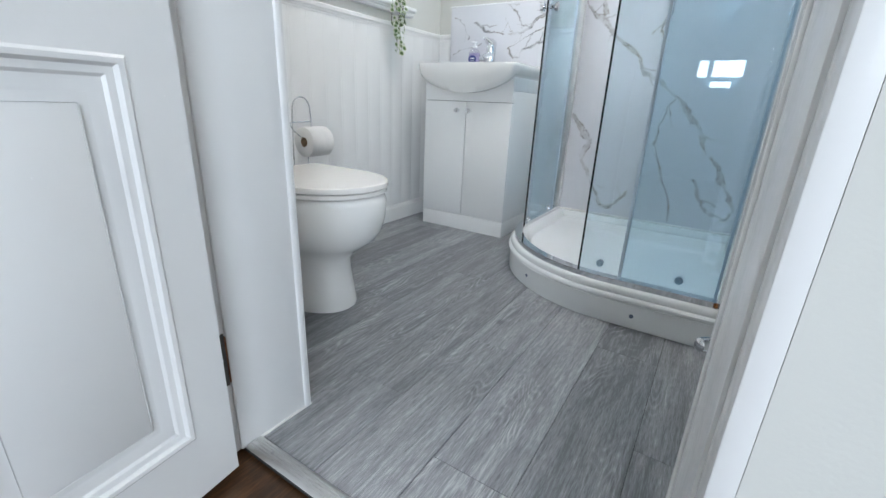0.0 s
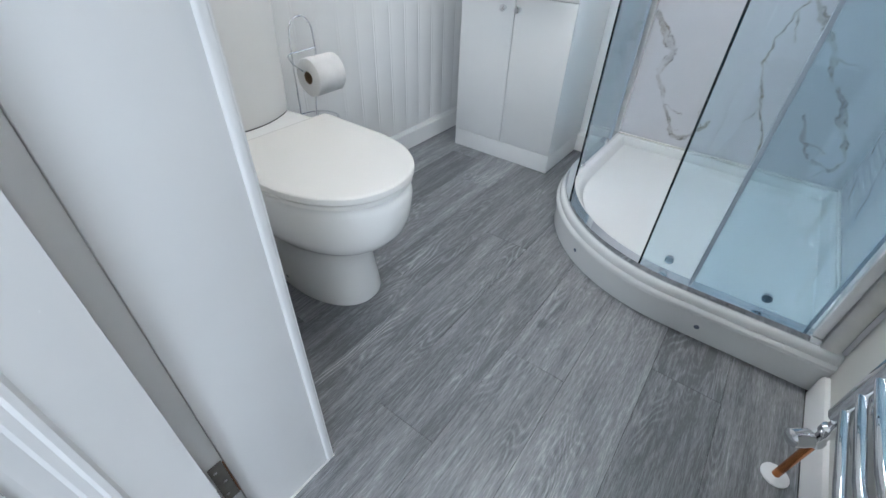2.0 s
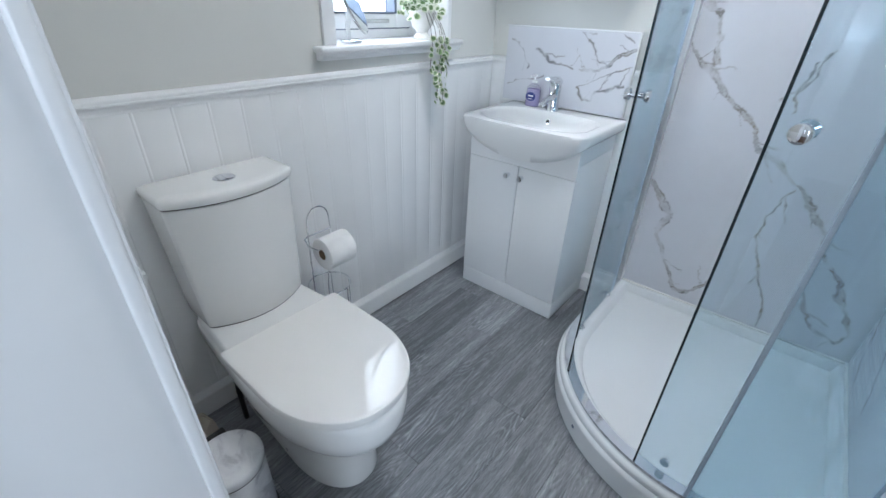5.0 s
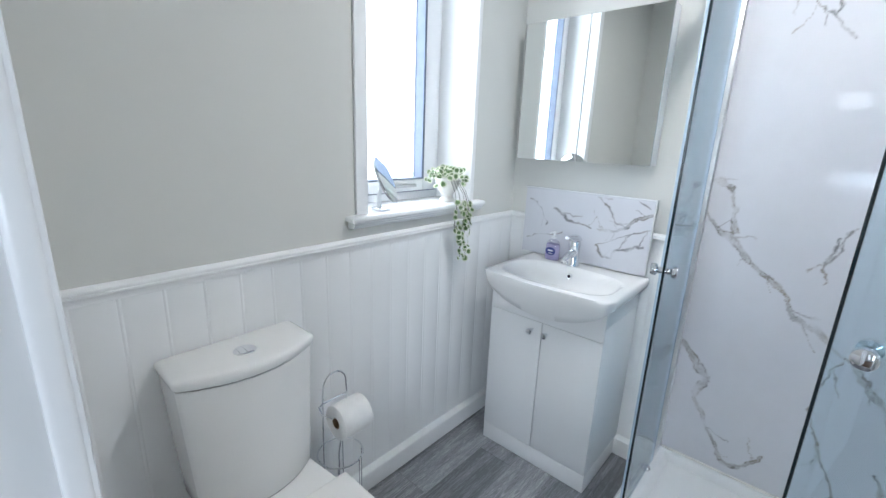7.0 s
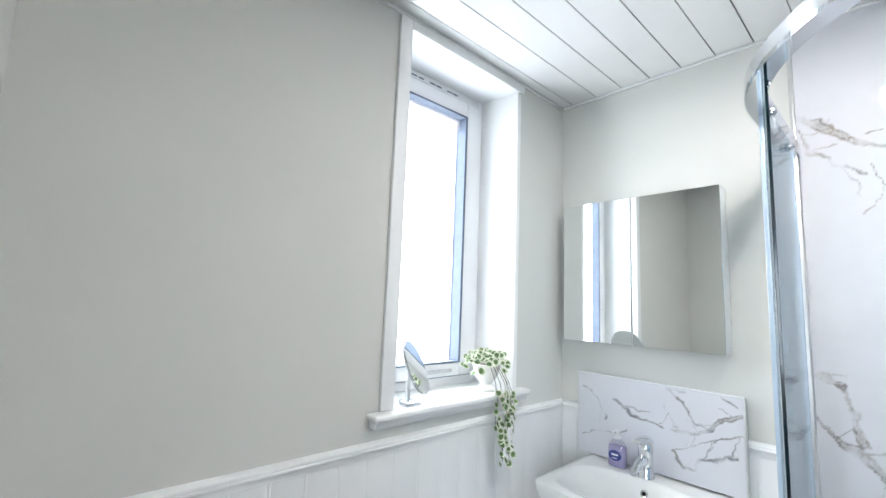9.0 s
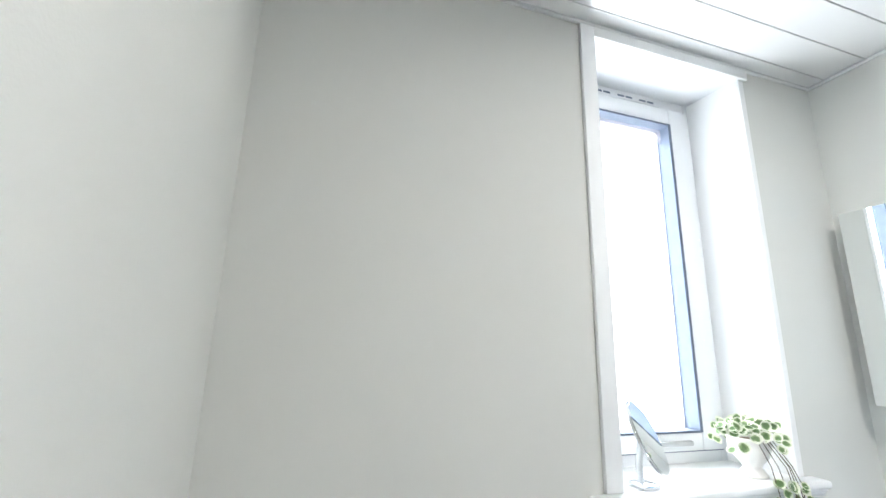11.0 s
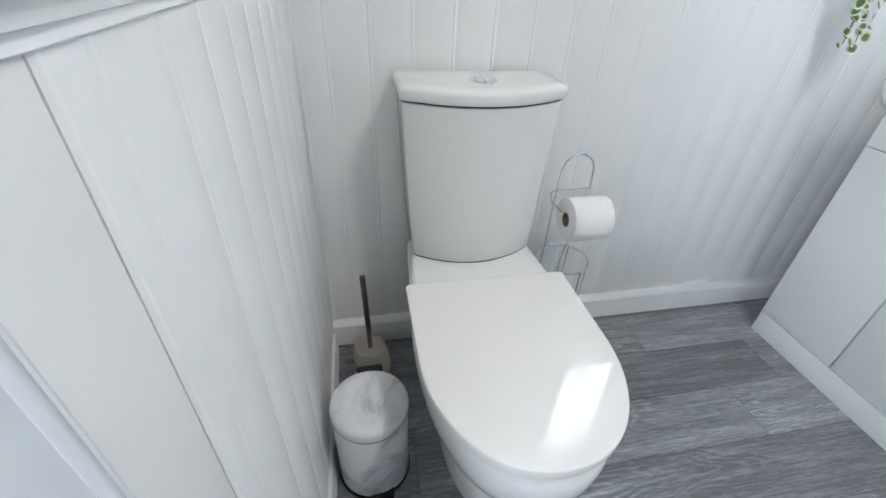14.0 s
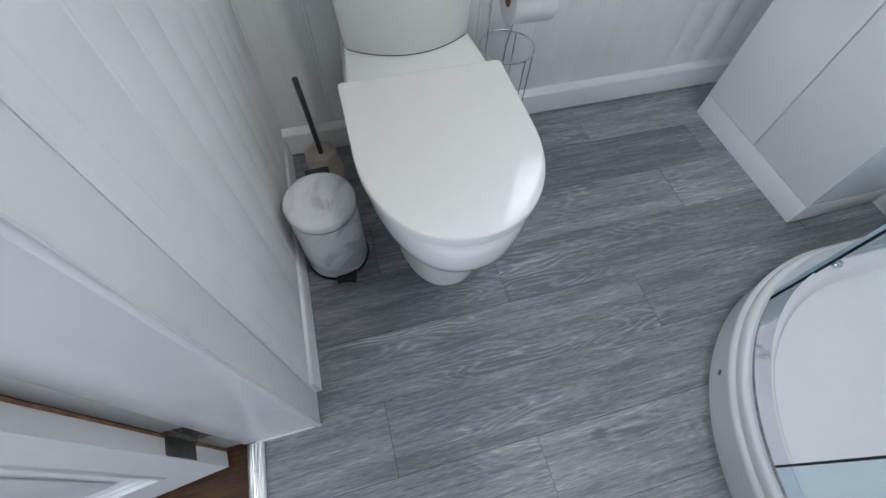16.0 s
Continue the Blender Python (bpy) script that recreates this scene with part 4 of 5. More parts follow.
SPLASH = marble_sheet("splashback", 0.100, 0.694, 0.872, 1.188, 0.003, lambda u, z, d: (u, RY - 0.0215 - d + 0.0, z), VEINS_SPLASH, "white marble-effect splashback panel behind the basin", "splashback", seed=7.0)
PANEL_X0 = 0.868
marble_sheet("shower_wall_north", PANEL_X0, RX - 0.011, 0.138, CEIL - 0.013, 0.004, lambda u, z, d: (u, RY - d - 0.001, z), VEINS_BACK, "white marble-effect shower wall panel with grey veins", "wall panel", seed=2.0)
marble_sheet("shower_wall_east", 0.862, RY - 0.0005, 0.138, CEIL - 0.002, 0.005, lambda u, z, d: (RX - d - 0.001, u, z), VEINS_SIDE, "white marble-effect shower side panel with grey veins", "wall panel", seed=3.0)
solid("panel_edge_trim", B(PANEL_X0 - 0.012, RY - 0.014, 0.14, PANEL_X0 - 0.0005, RY - 0.0005, CEIL - 0.013, 0.002), ALU, "silver edge trim of the shower panel", "trim")
part("edge_trim", B(0.6945, RY - 0.033, 0.872, 0.7005, RY - 0.021, 1.194, 0.0015), ALU, tagged(SPLASH, kind=""))
part("edge_trim", B(0.094, RY - 0.033, 1.1885, 0.6944, RY - 0.021, 1.194, 0.0015), PVC, SPLASH)

# ---- shower enclosure ----
SC = (1.36, 1.385)       # centre of the quadrant


def track(offset, step=4.0, y_end=RY - 0.012, x_end=RX - 0.013):
    """Points along the quadrant from the far wall round to the right wall, at a distance from its centre."""
    pts = [(SC[0] - offset, y_end + (SC[1] + 0.02 - y_end) * k / 5) for k in range(6)]
    a = 180.0
    while a <= 270.01:
        pts.append((SC[0] + offset * math.cos(radians(a)), SC[1] + offset * math.sin(radians(a))))
        a += step
    pts.append((x_end, SC[1] - offset))
    return pts


TRAY = thing("shower_tray", (1.3, 1.4, 0), "white acrylic quadrant shower tray with curved front panel", "shower tray")


def tray_ring(offset, z):
    x1, y1 = RX - 0.001, RY - 0.001
    return [(x, y, z) for x, y in track(offset, 3.0, y1, x1)] + [(x1, y1, z)]


def inner_ring(offset, z, m=0.04):
    x1, y1 = RX - m, RY - m
    return [(x, y, z) for x, y in track(offset, 3.0, y1, x1)] + [(x1, y1, z)]


# front plinth with two small steps, then the rim and the sunk floor
plinth = [(0.533, 0.0), (0.535, 0.082), (0.532, 0.086)]
part("plinth", loft(bmesh.new(), [tray_ring(o, z) for o, z in plinth]), ACRYLIC, TRAY, "white curved plinth panel", smooth=30)
rim = [(0.538, 0.0865), (0.542, 0.089), (0.542, 0.098), (0.537, 0.103), (0.533, 0.106), (0.533, 0.120), (0.530, 0.127), (0.525, 0.131)]
bm = bmesh.new()
loft(bm, [tray_ring(o, z) for o, z in rim] + [inner_ring(0.47, 0.131, 0.03), inner_ring(0.462, 0.126, 0.036), inner_ring(0.445, 0.098, 0.05), inner_ring(0.42, 0.092, 0.07)])
part("tray", bm, ACRYLIC, TRAY, smooth=45)
for ang in (233, 277):
    a = radians(ang)
    if ang < 270:
        at, ax = (SC[0] + 0.534 * math.cos(a), SC[1] + 0.534 * math.sin(a), 0.046), (math.cos(a), math.sin(a), 0)
    else:
        at, ax = (1.444, SC[1] - 0.534, 0.043), (0, -1, 0)
    part("screw_cap", lathe(bmesh.new(), at, [(0.0, -0.001), (0.007, -0.001), (0.007, 0.001), (0.0045, 0.0015), (0.0, 0.0)], 16, axis=ax), GREY_SEAL, TRAY, "small grey screw head")
part("sealant", B(PANEL_X0, RY - 0.021, 0.1312, RX - 0.012, RY - 0.0112, 0.1395, 0.003), CAULK, TRAY)
part("sealant", B(RX - 0.021, 0.875, 0.1312, RX - 0.0112, RY - 0.0215, 0.1395, 0.003), CAULK, TRAY)

ENC = thing("shower_enclosure", (1.2, 1.2, 0.131), "curved glass shower enclosure, sliding doors open, chrome rails", "shower enclosure")


def strip(bm, pts, z0, z1, half):
    """An upright band of a thickness along plan points."""
    P = [Vector((x, y)) for x, y in pts]
    rows = []
    for i, p in enumerate(P):
        d = (P[min(i + 1, len(P) - 1)] - P[max(i - 1, 0)]).normalized()
        n = Vector((-d.y, d.x)) * half
        rows.append([(p.x + n.x, p.y + n.y, z0), (p.x - n.x, p.y - n.y, z0), (p.x - n.x, p.y - n.y, z1), (p.x + n.x, p.y + n.y, z1)])
    return loft(bm, rows)


RZ0, RZ1 = 1.970, 2.013
part("bottom_rail", strip(bmesh.new(), track(0.503, 3), 0.1313, 0.150, 0.017), CHROME, ENC, "polished chrome curved bottom rail", smooth=30)
bm = bmesh.new()
strip(bm, track(0.503, 3), RZ0, RZ1, 0.019)
strip(bm, track(0.524, 3), RZ0 + 0.006, RZ1 - 0.006, 0.003)
part("top_rail", bm, CHROME, ENC, "polished chrome curved top rail", smooth=30)
GZ = (0.1505, RZ0 - 0.0005)


def clip_track(offset, y_from, y_to, a_to=None, a_from=None, x_from=None, x_to=None):
    pts = []
    if y_from is not None:
        pts += [(SC[0] - offset, y_from), (SC[0] - offset, (y_from + y_to) / 2), (SC[0] - offset, y_to)]
    if a_from is not None:
        k = 10
        pts += [(SC[0] + offset * math.cos(radians(a_from + (a_to - a_from) * i / k)), SC[1] + offset * math.sin(radians(a_from + (a_to - a_from) * i / k))) for i in range(k + 1)]
    if x_from is not None:
        pts += [(x_from, SC[1] - offset), (x_to, SC[1] - offset)]
    return pts


def pane_part(name, pts, label):
    ob = part(name, strip(bmesh.new(), pts, GZ[0], GZ[1], 0.003), SHOWER_GLASS, ENC, label, smooth=30)
    ob.visible_shadow = False
    return ob


FL = pane_part("fixed_panel", clip_track(0.507, RY - 0.03, SC[1] + 0.01), "clear fixed glass panel")
FR = pane_part("fixed_panel", clip_track(0.507, None, None, x_from=SC[0] + 0.026, x_to=RX - 0.03), "clear fixed glass panel")
DL = pane_part("sliding_door", clip_track(0.486, SC[1] + 0.29, SC[1] + 0.005, a_from=180.5, a_to=194.6), "clear curved glass sliding door")
DR = pane_part("sliding_door", clip_track(0.486, None, None, a_from=256.2, a_to=269.5, x_from=SC[0] + 0.003, x_to=SC[0] + 0.29), "clear curved glass sliding door")


def edge_bar(owner, x, y, r, mat, label, w=0.006, d=0.005, turn=0.0):
    bm = B(-w / 2, -d / 2, GZ[0], w / 2, d / 2, GZ[1], bevel=0.001, seg=1)
    for v in bm.verts:
        v.co = Matrix.Translation((x, y, 0)) @ Matrix.Rotation(turn, 4, "Z") @ v.co
    part("edge_seal", bm, mat, owner, label)


for owner, ang in ((DL, 195.0), (DR, 255.8)):
    a = radians(ang)
    edge_bar(owner, SC[0] + 0.486 * math.cos(a), SC[1] + 0.486 * math.sin(a), 0, DARK_EDGE, "dark glass edge", 0.0065, 0.005, a)
SEAL_CLEAR = plain("pale_plastic_seal", (0.50, 0.60, 0.70), 0.25, vary=0.05, scale=10, fine=60, relief=0.02)
edge_bar(FL, SC[0] - 0.505, SC[1] + 0.006, 0, SEAL_CLEAR, "pale plastic seal", 0.009, 0.010)
edge_bar(FR, SC[0] + 0.022, SC[1] - 0.505, 0, SEAL_CLEAR, "pale plastic seal", 0.010, 0.009)
edge_bar(DL, SC[0] - 0.486, SC[1] + 0.293, 0, SEAL_CLEAR, "pale plastic seal", 0.008, 0.008)
edge_bar(DR, SC[0] + 0.293, SC[1] - 0.486, 0, SEAL_CLEAR, "pale plastic seal", 0.008, 0.008)
# door knobs, inside and out
for owner, ang in ((DL, 188.5), (DR, 261.2)):
    a = radians(ang)
    c, s = math.cos(a), math.sin(a)
    at = (SC[0] + 0.486 * c, SC[1] + 0.486 * s, 1.05 if owner is DL else 1.095)
    for sign in (1, -1):
        part("knob", lathe(bmesh.new(), (at[0] + sign * c * 0.0035, at[1] + sign * s * 0.0035, at[2]), [(0.0, 0), (0.010, 0), (0.010, 0.012), (0.008, 0.014), (0.0175, 0.017), (0.0185, 0.021), (0.0175, 0.031), (0.015, 0.033), (0.0, 0.0335)], 28, axis=(sign * c, sign * s, 0)), CHROME, owner, "round chrome knob")
# rollers near each end, bottom and top
def roller(owner, x, y, nx, ny, z):
    h = part("roller", lathe(bmesh.new(), (x + nx * 0.004, y + ny * 0.004, z), [(0.0, 0), (0.012, 0), (0.0125, 0.003), (0.0125, 0.010), (0.010, 0.013), (0.005, 0.013), (0.005, 0.016), (0.0, 0.016)], 20, axis=(nx, ny, 0)), CHROME, owner, "chrome door roller")
    return h


for z in (0.178, RZ0 - 0.035):
    a = radians(190.5)
    roller(DL, SC[0] + 0.486 * math.cos(a), SC[1] + 0.486 * math.sin(a), -math.cos(a), -math.sin(a), z)
    roller(DL, SC[0] - 0.486, SC[1] + 0.20, 1, 0, z)
    a = radians(264)
    roller(DR, SC[0] + 0.486 * math.cos(a), SC[1] + 0.486 * math.sin(a), -math.cos(a), -math.sin(a), z)
    roller(DR, SC[0] + 0.19, SC[1] - 0.486, 0, 1, z)
# wall profiles
part("wall_profile", B(SC[0] - 0.524, RY - 0.052, 0.132, SC[0] - 0.488, RY - 0.0112, RZ1, 0.003), ALU, ENC, "silver aluminium wall profile")
part("wall_profile", B(RX - 0.052, SC[1] - 0.524, 0.132, RX - 0.0112, SC[1] - 0.488, RZ1, 0.003), ALU, ENC, "silver aluminium wall profile")
part("wall_profile", B(RX - 0.075, SC[1] - 0.518, 0.1505, RX - 0.0525, SC[1] - 0.494, RZ0, 0.004), PVC, ENC, "pale inner profile")

# ---- towel radiator ----
RAD = thing("towel_radiator", (1.66, 0.36, 0.2), "chrome ladder towel radiator on copper pipes", "radiator")
MY = (0.165, 0.545)
for y in MY:
    bm = bmesh.new()
    loft(bm, [[(1.672 + 0.017 * math.cos(a), y + 0.019 * math.copysign(abs(math.sin(a)) ** 0.7, math.sin(a)), z) for a in (2 * math.pi * k / 20 for k in range(20))] for z in (0.235, 0.2355, 1.30)])
    part("manifold", bm, CHROME, RAD)
    for z in (0.33, 1.2):
        part("bracket", tube(bmesh.new(), [(1.685, y + 0.03 * (1 if y < 0.3 else -1), z), (RX, y + 0.03 * (1 if y < 0.3 else -1), z)], 0.009), CHROME, RAD)
z, i = 0.265, 0
while z < 1.27:
    bm = bmesh.new()
    tube(bm, [(1.670, MY[0] + 0.004, z), (1.666, MY[0] + 0.06, z), (1.661, 0.355, z), (1.666, MY[1] - 0.06, z), (1.670, MY[1] - 0.004, z)], 0.0118, 14)
    part("bar", bm, CHROME, RAD)
    i += 1
    z += 0.0468 if i % 10 else 0.11
for y, out in ((0.535, 1), (0.175, -1)):
    v = part("valve", lathe(bmesh.new(), (1.668, y - 0.006, 0.165), [(0.0, 0), (0.011, 0), (0.013, 0.006), (0.013, 0.016), (0.010, 0.02), (0.010, 0.034), (0.014, 0.04), (0.014, 0.055), (0.009, 0.06), (0.009, 0.072), (0.0, 0.072)], 20), CHROME, RAD, "chrome angled radiator valve")
    part("valve_cap", lathe(bmesh.new(), (1.656, y - 0.012, 0.182), [(0.0, 0), (0.012, 0), (0.0165, 0.004), (0.0175, 0.02), (0.0165, 0.038), (0.012, 0.042), (0.0, 0.043)], 24, axis=(-0.8, -0.6, 0)), CHROME, v)
    part("pipe", tube(bmesh.new(), [(1.676, y + 0.018 * out, 0.004), (1.673, y + 0.008, 0.10), (1.669, y - 0.004, 0.168)], 0.0078, 16), COPPER, RAD, "bright copper pipe")
    part("pipe_collar", lathe(bmesh.new(), (1.676, y + 0.018 * out, 0.0005), [(0.0, 0), (0.027, 0), (0.027, 0.003), (0.022, 0.006), (0.010, 0.007), (0.0, 0.007)], 28), PVC, RAD, "white plastic pipe collar on the floor")

# ---- mirror cabinet ----
MX0, MX1, MZ0, MZ1, MYF = 0.058, 0.664, 1.325, 1.908, 1.765
MC = thing("mirror_cabinet", (0.37, 1.8, 1.6), "two-door mirrored wall cabinet with white sides", "mirror cabinet")
part("body", B(MX0 + 0.003, MYF + 0.018, MZ0 + 0.002, MX1 - 0.001, RY - 0.001, MZ1 - 0.002, 0.002), CABINET, MC)
for a, b in ((MX0, 0.3535), (0.3565, MX1)):
    d = part("door", B(a, MYF + 0.0045, MZ0, b, MYF + 0.0172, MZ1, 0.001), CABINET, MC)
    part("mirror_glass", B(a + 0.0005, MYF, MZ0 + 0.0005, b - 0.0005, MYF + 0.0043, MZ1 - 0.0005, 0.0012, 1), MIRROR, d, "clear silver mirror")

# ---- loose things by the toilet ----
BIN = thing("pedal_bin", (0.452, 0.113, 0), "small round marble-print pedal bin beside the toilet", "bin")
part("body", lathe(bmesh.new(), (0.452, 0.113, 0.0), [(0.0, 0.004), (0.083, 0.004), (0.084, 0.012), (0.083, 0.222), (0.0815, 0.224), (0.0, 0.224)], 48), BIN_MARBLE, BIN)
part("base_ring", lathe(bmesh.new(), (0.452, 0.113, 0.0), [(0.0, 0), (0.087, 0), (0.088, 0.004), (0.0855, 0.009), (0.0, 0.009)], 48), BLACK, BIN, "black plastic base ring")
part("gap_ring", lathe(bmesh.new(), (0.452, 0.113, 0.2245), [(0.0, 0), (0.0827, 0), (0.0827, 0.0044), (0.0, 0.0044)], 48), BLACK, BIN)
part("lid", lathe(bmesh.new(), (0.452, 0.113, 0.229), [(0.0, 0), (0.084, 0.0), (0.0855, 0.004), (0.0855, 0.018), (0.083, 0.024), (0.077, 0.0275), (0.06, 0.030), (0.03, 0.0315), (0.0, 0.032)], 48), BIN_MARBLE, BIN, smooth=50)
bm = B(-0.026, -0.018, 0.006, 0.026, 0.03, 0.018, bevel=0.003)
box(bm, -0.024, -0.026, 0.010, 0.024, -0.012, 0.022, 0.003)
for v in bm.verts:
    v.co = Matrix.Translation((0.535, 0.128, 0)) @ Matrix.Rotation(radians(80), 4, "Z") @ v.co
part("pedal", bm, BLACK, BIN, "black pedal")
bm = B(-0.016, -0.0275, 0.0125, 0.016, -0.0262, 0.017)
for v in bm.verts:
    v.co = Matrix.Translation((0.535, 0.128, 0)) @ Matrix.Rotation(radians(80), 4, "Z") @ v.co
part("pedal_strip", bm, STEEL, BIN)
bm = B(-0.03, -0.012, 0.215, 0.03, 0.012, 0.243, bevel=0.004)
for v in bm.verts:
    v.co = Matrix.Translation((0.366, 0.118, 0.012)) @ Matrix.Rotation(radians(92), 4, "Z") @ v.co
part("lid_hinge", bm, BLACK, BIN)

BRUSH = thing("toilet_brush", (0.16, 0.122, 0), "steel-handled toilet brush in a cream faceted holder", "toilet brush")
bm = bmesh.new()


def hexring(r, z):
    return [(0.16 + r * math.cos(radians(60 * k + 12)), 0.122 + r * math.sin(radians(60 * k + 12)), z) for k in range(6)]


loft(bm, [hexring(r, z) for r, z in ((0.046, 0.0), (0.052, 0.004), (0.058, 0.05), (0.053, 0.095), (0.049, 0.112), (0.046, 0.115), (0.044, 0.112), (0.047, 0.09), (0.047, 0.06))])
part("holder", bm, CREAM, BRUSH, smooth=20)
part("splash_disc", lathe(bmesh.new(), (0.16, 0.122, 0.098), [(0.0, 0), (0.040, 0), (0.042, 0.003), (0.03, 0.006), (0.0, 0.010)], 28), CREAM, BRUSH)
part("handle", tube(bmesh.new(), [(0.16, 0.122, 0.10), (0.164, 0.1185, 0.25), (0.1675, 0.115, 0.372)], 0.0075, 16), DARK_STEEL, BRUSH, "brushed steel handle")

# toilet roll stand
HOLD = thing("toilet_roll_stand", (0.095, 0.715, 0), "freestanding chrome wire toilet roll stand", "toilet roll stand")
W = 0.0028
HX, HY = 0.124, 0.686
ring_at = lambda z, r=0.076: [(HX + r * math.cos(a), HY + r * math.sin(a), z) for a in (2 * math.pi * k / 36 for k in range(36))]
for z in (0.345, 0.010):
    part("ring", tube(bmesh.new(), ring_at(z), W, 8, closed=True), CHROME, HOLD)
arch = [(HX - 0.018, HY - 0.058, 0.004), (HX - 0.008, HY - 0.060, 0.35), (HX + 0.006, HY - 0.064, 0.59)]
for k in range(13):
    a = math.pi * (1 - k / 12)
    arch.append((HX + 0.010, HY - 0.021 + 0.043 * math.cos(a), 0.622 + 0.047 * math.sin(a)))
arch += [(HX + 0.012, HY + 0.024, 0.57), (HX - 0.002, HY - 0.004, 0.345), (HX + 0.0, HY - 0.01, 0.004)]
part("arch", tube(bmesh.new(), arch, W, 8), CHROME, HOLD)
for ang in (20, 75, 140, 320):
    a = radians(ang)
    part("upright", tube(bmesh.new(), [(HX + 0.076 * math.cos(a), HY + 0.076 * math.sin(a), 0.345), (HX + 0.076 * math.cos(a), HY + 0.076 * math.sin(a), 0.010)], 0.002, 8), CHROME, HOLD)
part("roll_arm", tube(bmesh.new(), [(HX + 0.012, HY + 0.022, 0.575), (HX + 0.008, HY - 0.066, 0.572), (HX + 0.012, HY - 0.083, 0.568), (HX + 0.022, HY - 0.078, 0.545), (HX + 0.030, HY - 0.045, 0.517), (HX + 0.030, HY + 0.06, 0.514)], W, 8), CHROME, HOLD)

ROLL = thing("toilet_roll", (HX + 0.03, HY, 0.505), "full white toilet paper roll on the wire stand", "toilet roll")
c, r0, r1, L = (HX + 0.033, HY - 0.036, 0.497), 0.0185, 0.0585, 0.108
prof = [(r0 + 0.001, 0.0), (r1 - 0.003, 0.0), (r1, 0.003), (r1 + 0.0006, L * 0.5), (r1, L - 0.003), (r1 - 0.003, L), (r0 + 0.001, L), (r0 + 0.001, 0.0)]
bm = bmesh.new()
q = Vector((0, 0, 1)).rotation_difference(Vector((0, 1, 0)))
loft(bm, [[Vector(c) + q @ Vector((r * math.cos(a), r * math.sin(a), h)) for a in (2 * math.pi * k / 48 for k in range(48))] for r, h in prof], cap=False)
part("paper", bm, PAPER, ROLL, smooth=50)
bm = bmesh.new()
loft(bm, [[Vector(c) + q @ Vector((r * math.cos(a), r * math.sin(a), h)) for a in (2 * math.pi * k / 32 for k in range(32))] for r, h in ((r0 + 0.0009, 0.0003), (r0 - 0.001, 0.0003), (r0 - 0.001, L - 0.0003), (r0 + 0.0009, L - 0.0003))], cap=False)
part("core", bm, CARD, ROLL, "brown cardboard core")
bm = bmesh.new()
loft(bm, [[(c[0] - 0.002 + (r1 + 0.0012) * math.cos(a), c[1] + y, c[2] + (r1 + 0.0012) * math.sin(a)) for a in (radians(-95 + 10 * k) for k in range(20))] for y in (0.0015, L - 0.0015)], close=False, cap=False)
part("loose_sheet", bm, PAPER, ROLL)

# ---- on the window sill ----
VM = thing("vanity_mirror", (-0.005, 0.975, WZ0), "small round chrome tilting mirror on a stand", "mirror")
mc, mn = Vector((-0.008, 0.998, 1.253)), Vector((0.72, 0.55, 0.42)).normalized()
part("disc", lathe(bmesh.new(), mc - mn * 0.004, [(0.0, 0), (0.091, 0), (0.095, 0.003), (0.095, 0.006), (0.092, 0.008), (0.0, 0.008)], 40, axis=tuple(mn)), CHROME, VM)
part("mirror_glass", lathe(bmesh.new(), mc + mn * 0.0042, [(0.0, 0), (0.089, 0), (0.089, 0.0008), (0.0, 0.001)], 40, axis=tuple(mn)), MIRROR, VM)
side = mn.cross(Vector((0, 0, 1))).normalized()
back = mc - mn * 0.016
part("clip", lathe(bmesh.new(), mc - mn * 0.022, [(0.0, 0), (0.012, 0), (0.012, 0.016), (0.0, 0.018)], 20, axis=tuple(mn)), STEEL, VM)
part("stand", tube(bmesh.new(), [(-0.024, 0.984, WZ0 + 0.006), (-0.028, 0.985, WZ0 + 0.05), tuple(back)], 0.008, 12), ACRYLIC, VM)
bm = B(-0.045, 0.962, WZ0 + 0.001, 0.012, 1.012, WZ0 + 0.012, bevel=0.004)
part("foot", bm, CHROME, VM)

PLANT = thing("trailing_plant", (0.0, 1.335, WZ0), "variegated trailing plant in a white footed pot", "potted plant")
PC = (-0.03, 1.365)
part("pot", lathe(bmesh.new(), (PC[0], PC[1], WZ0), [(0.0, 0.001), (0.034, 0.001), (0.036, 0.006), (0.030, 0.014), (0.022, 0.024), (0.026, 0.034), (0.042, 0.052), (0.050, 0.075), (0.052, 0.092), (0.055, 0.098), (0.054, 0.102), (0.049, 0.101), (0.046, 0.09), (0.0, 0.088)], 36), POT, PLANT, "white glazed footed pot")
part("soil", lathe(bmesh.new(), (PC[0], PC[1], WZ0 + 0.0885), [(0.0, 0), (0.046, 0), (0.044, 0.004), (0.0, 0.006)], 24), CARD, PLANT)
rnd = random.Random(11)


def leaf_shape():
    """A small round cupped leaf with a pale rim, shared by all leaves of a size."""
    me = bpy.data.meshes.new("leaf")
    verts, faces, rim = [(0, 0.0, 0.0)], [], [0.0]
    n = 11
    for ring, (f, h) in enumerate(((0.62, 0.05), (1.0, 0.16))):
        for k in range(n):
            a = 2 * math.pi * k / n
            notch = 1 - 0.22 * math.exp(-((k / n) * 8) ** 2) - 0.22 * math.exp(-((1 - k / n) * 8) ** 2)
            verts.append((f * notch * math.cos(a), f * 0.92 * math.sin(a), h * f * f))
            rim.append(0.45 if ring == 0 else 0.95)
    for k in range(n):
        j = (k + 1) % n
        faces += [(0, 1 + k, 1 + j), (1 + k, 1 + n + k, 1 + n + j, 1 + j)]
    me.from_pydata(verts, [], faces)
    at = me.attributes.new("rim", "FLOAT", "POINT")
    at.data.foreach_set("value", rim)
    me.materials.append(LEAF)
    for p in me.polygons:
        p.use_smooth = True
    return me


LEAF_MESH = leaf_shape()


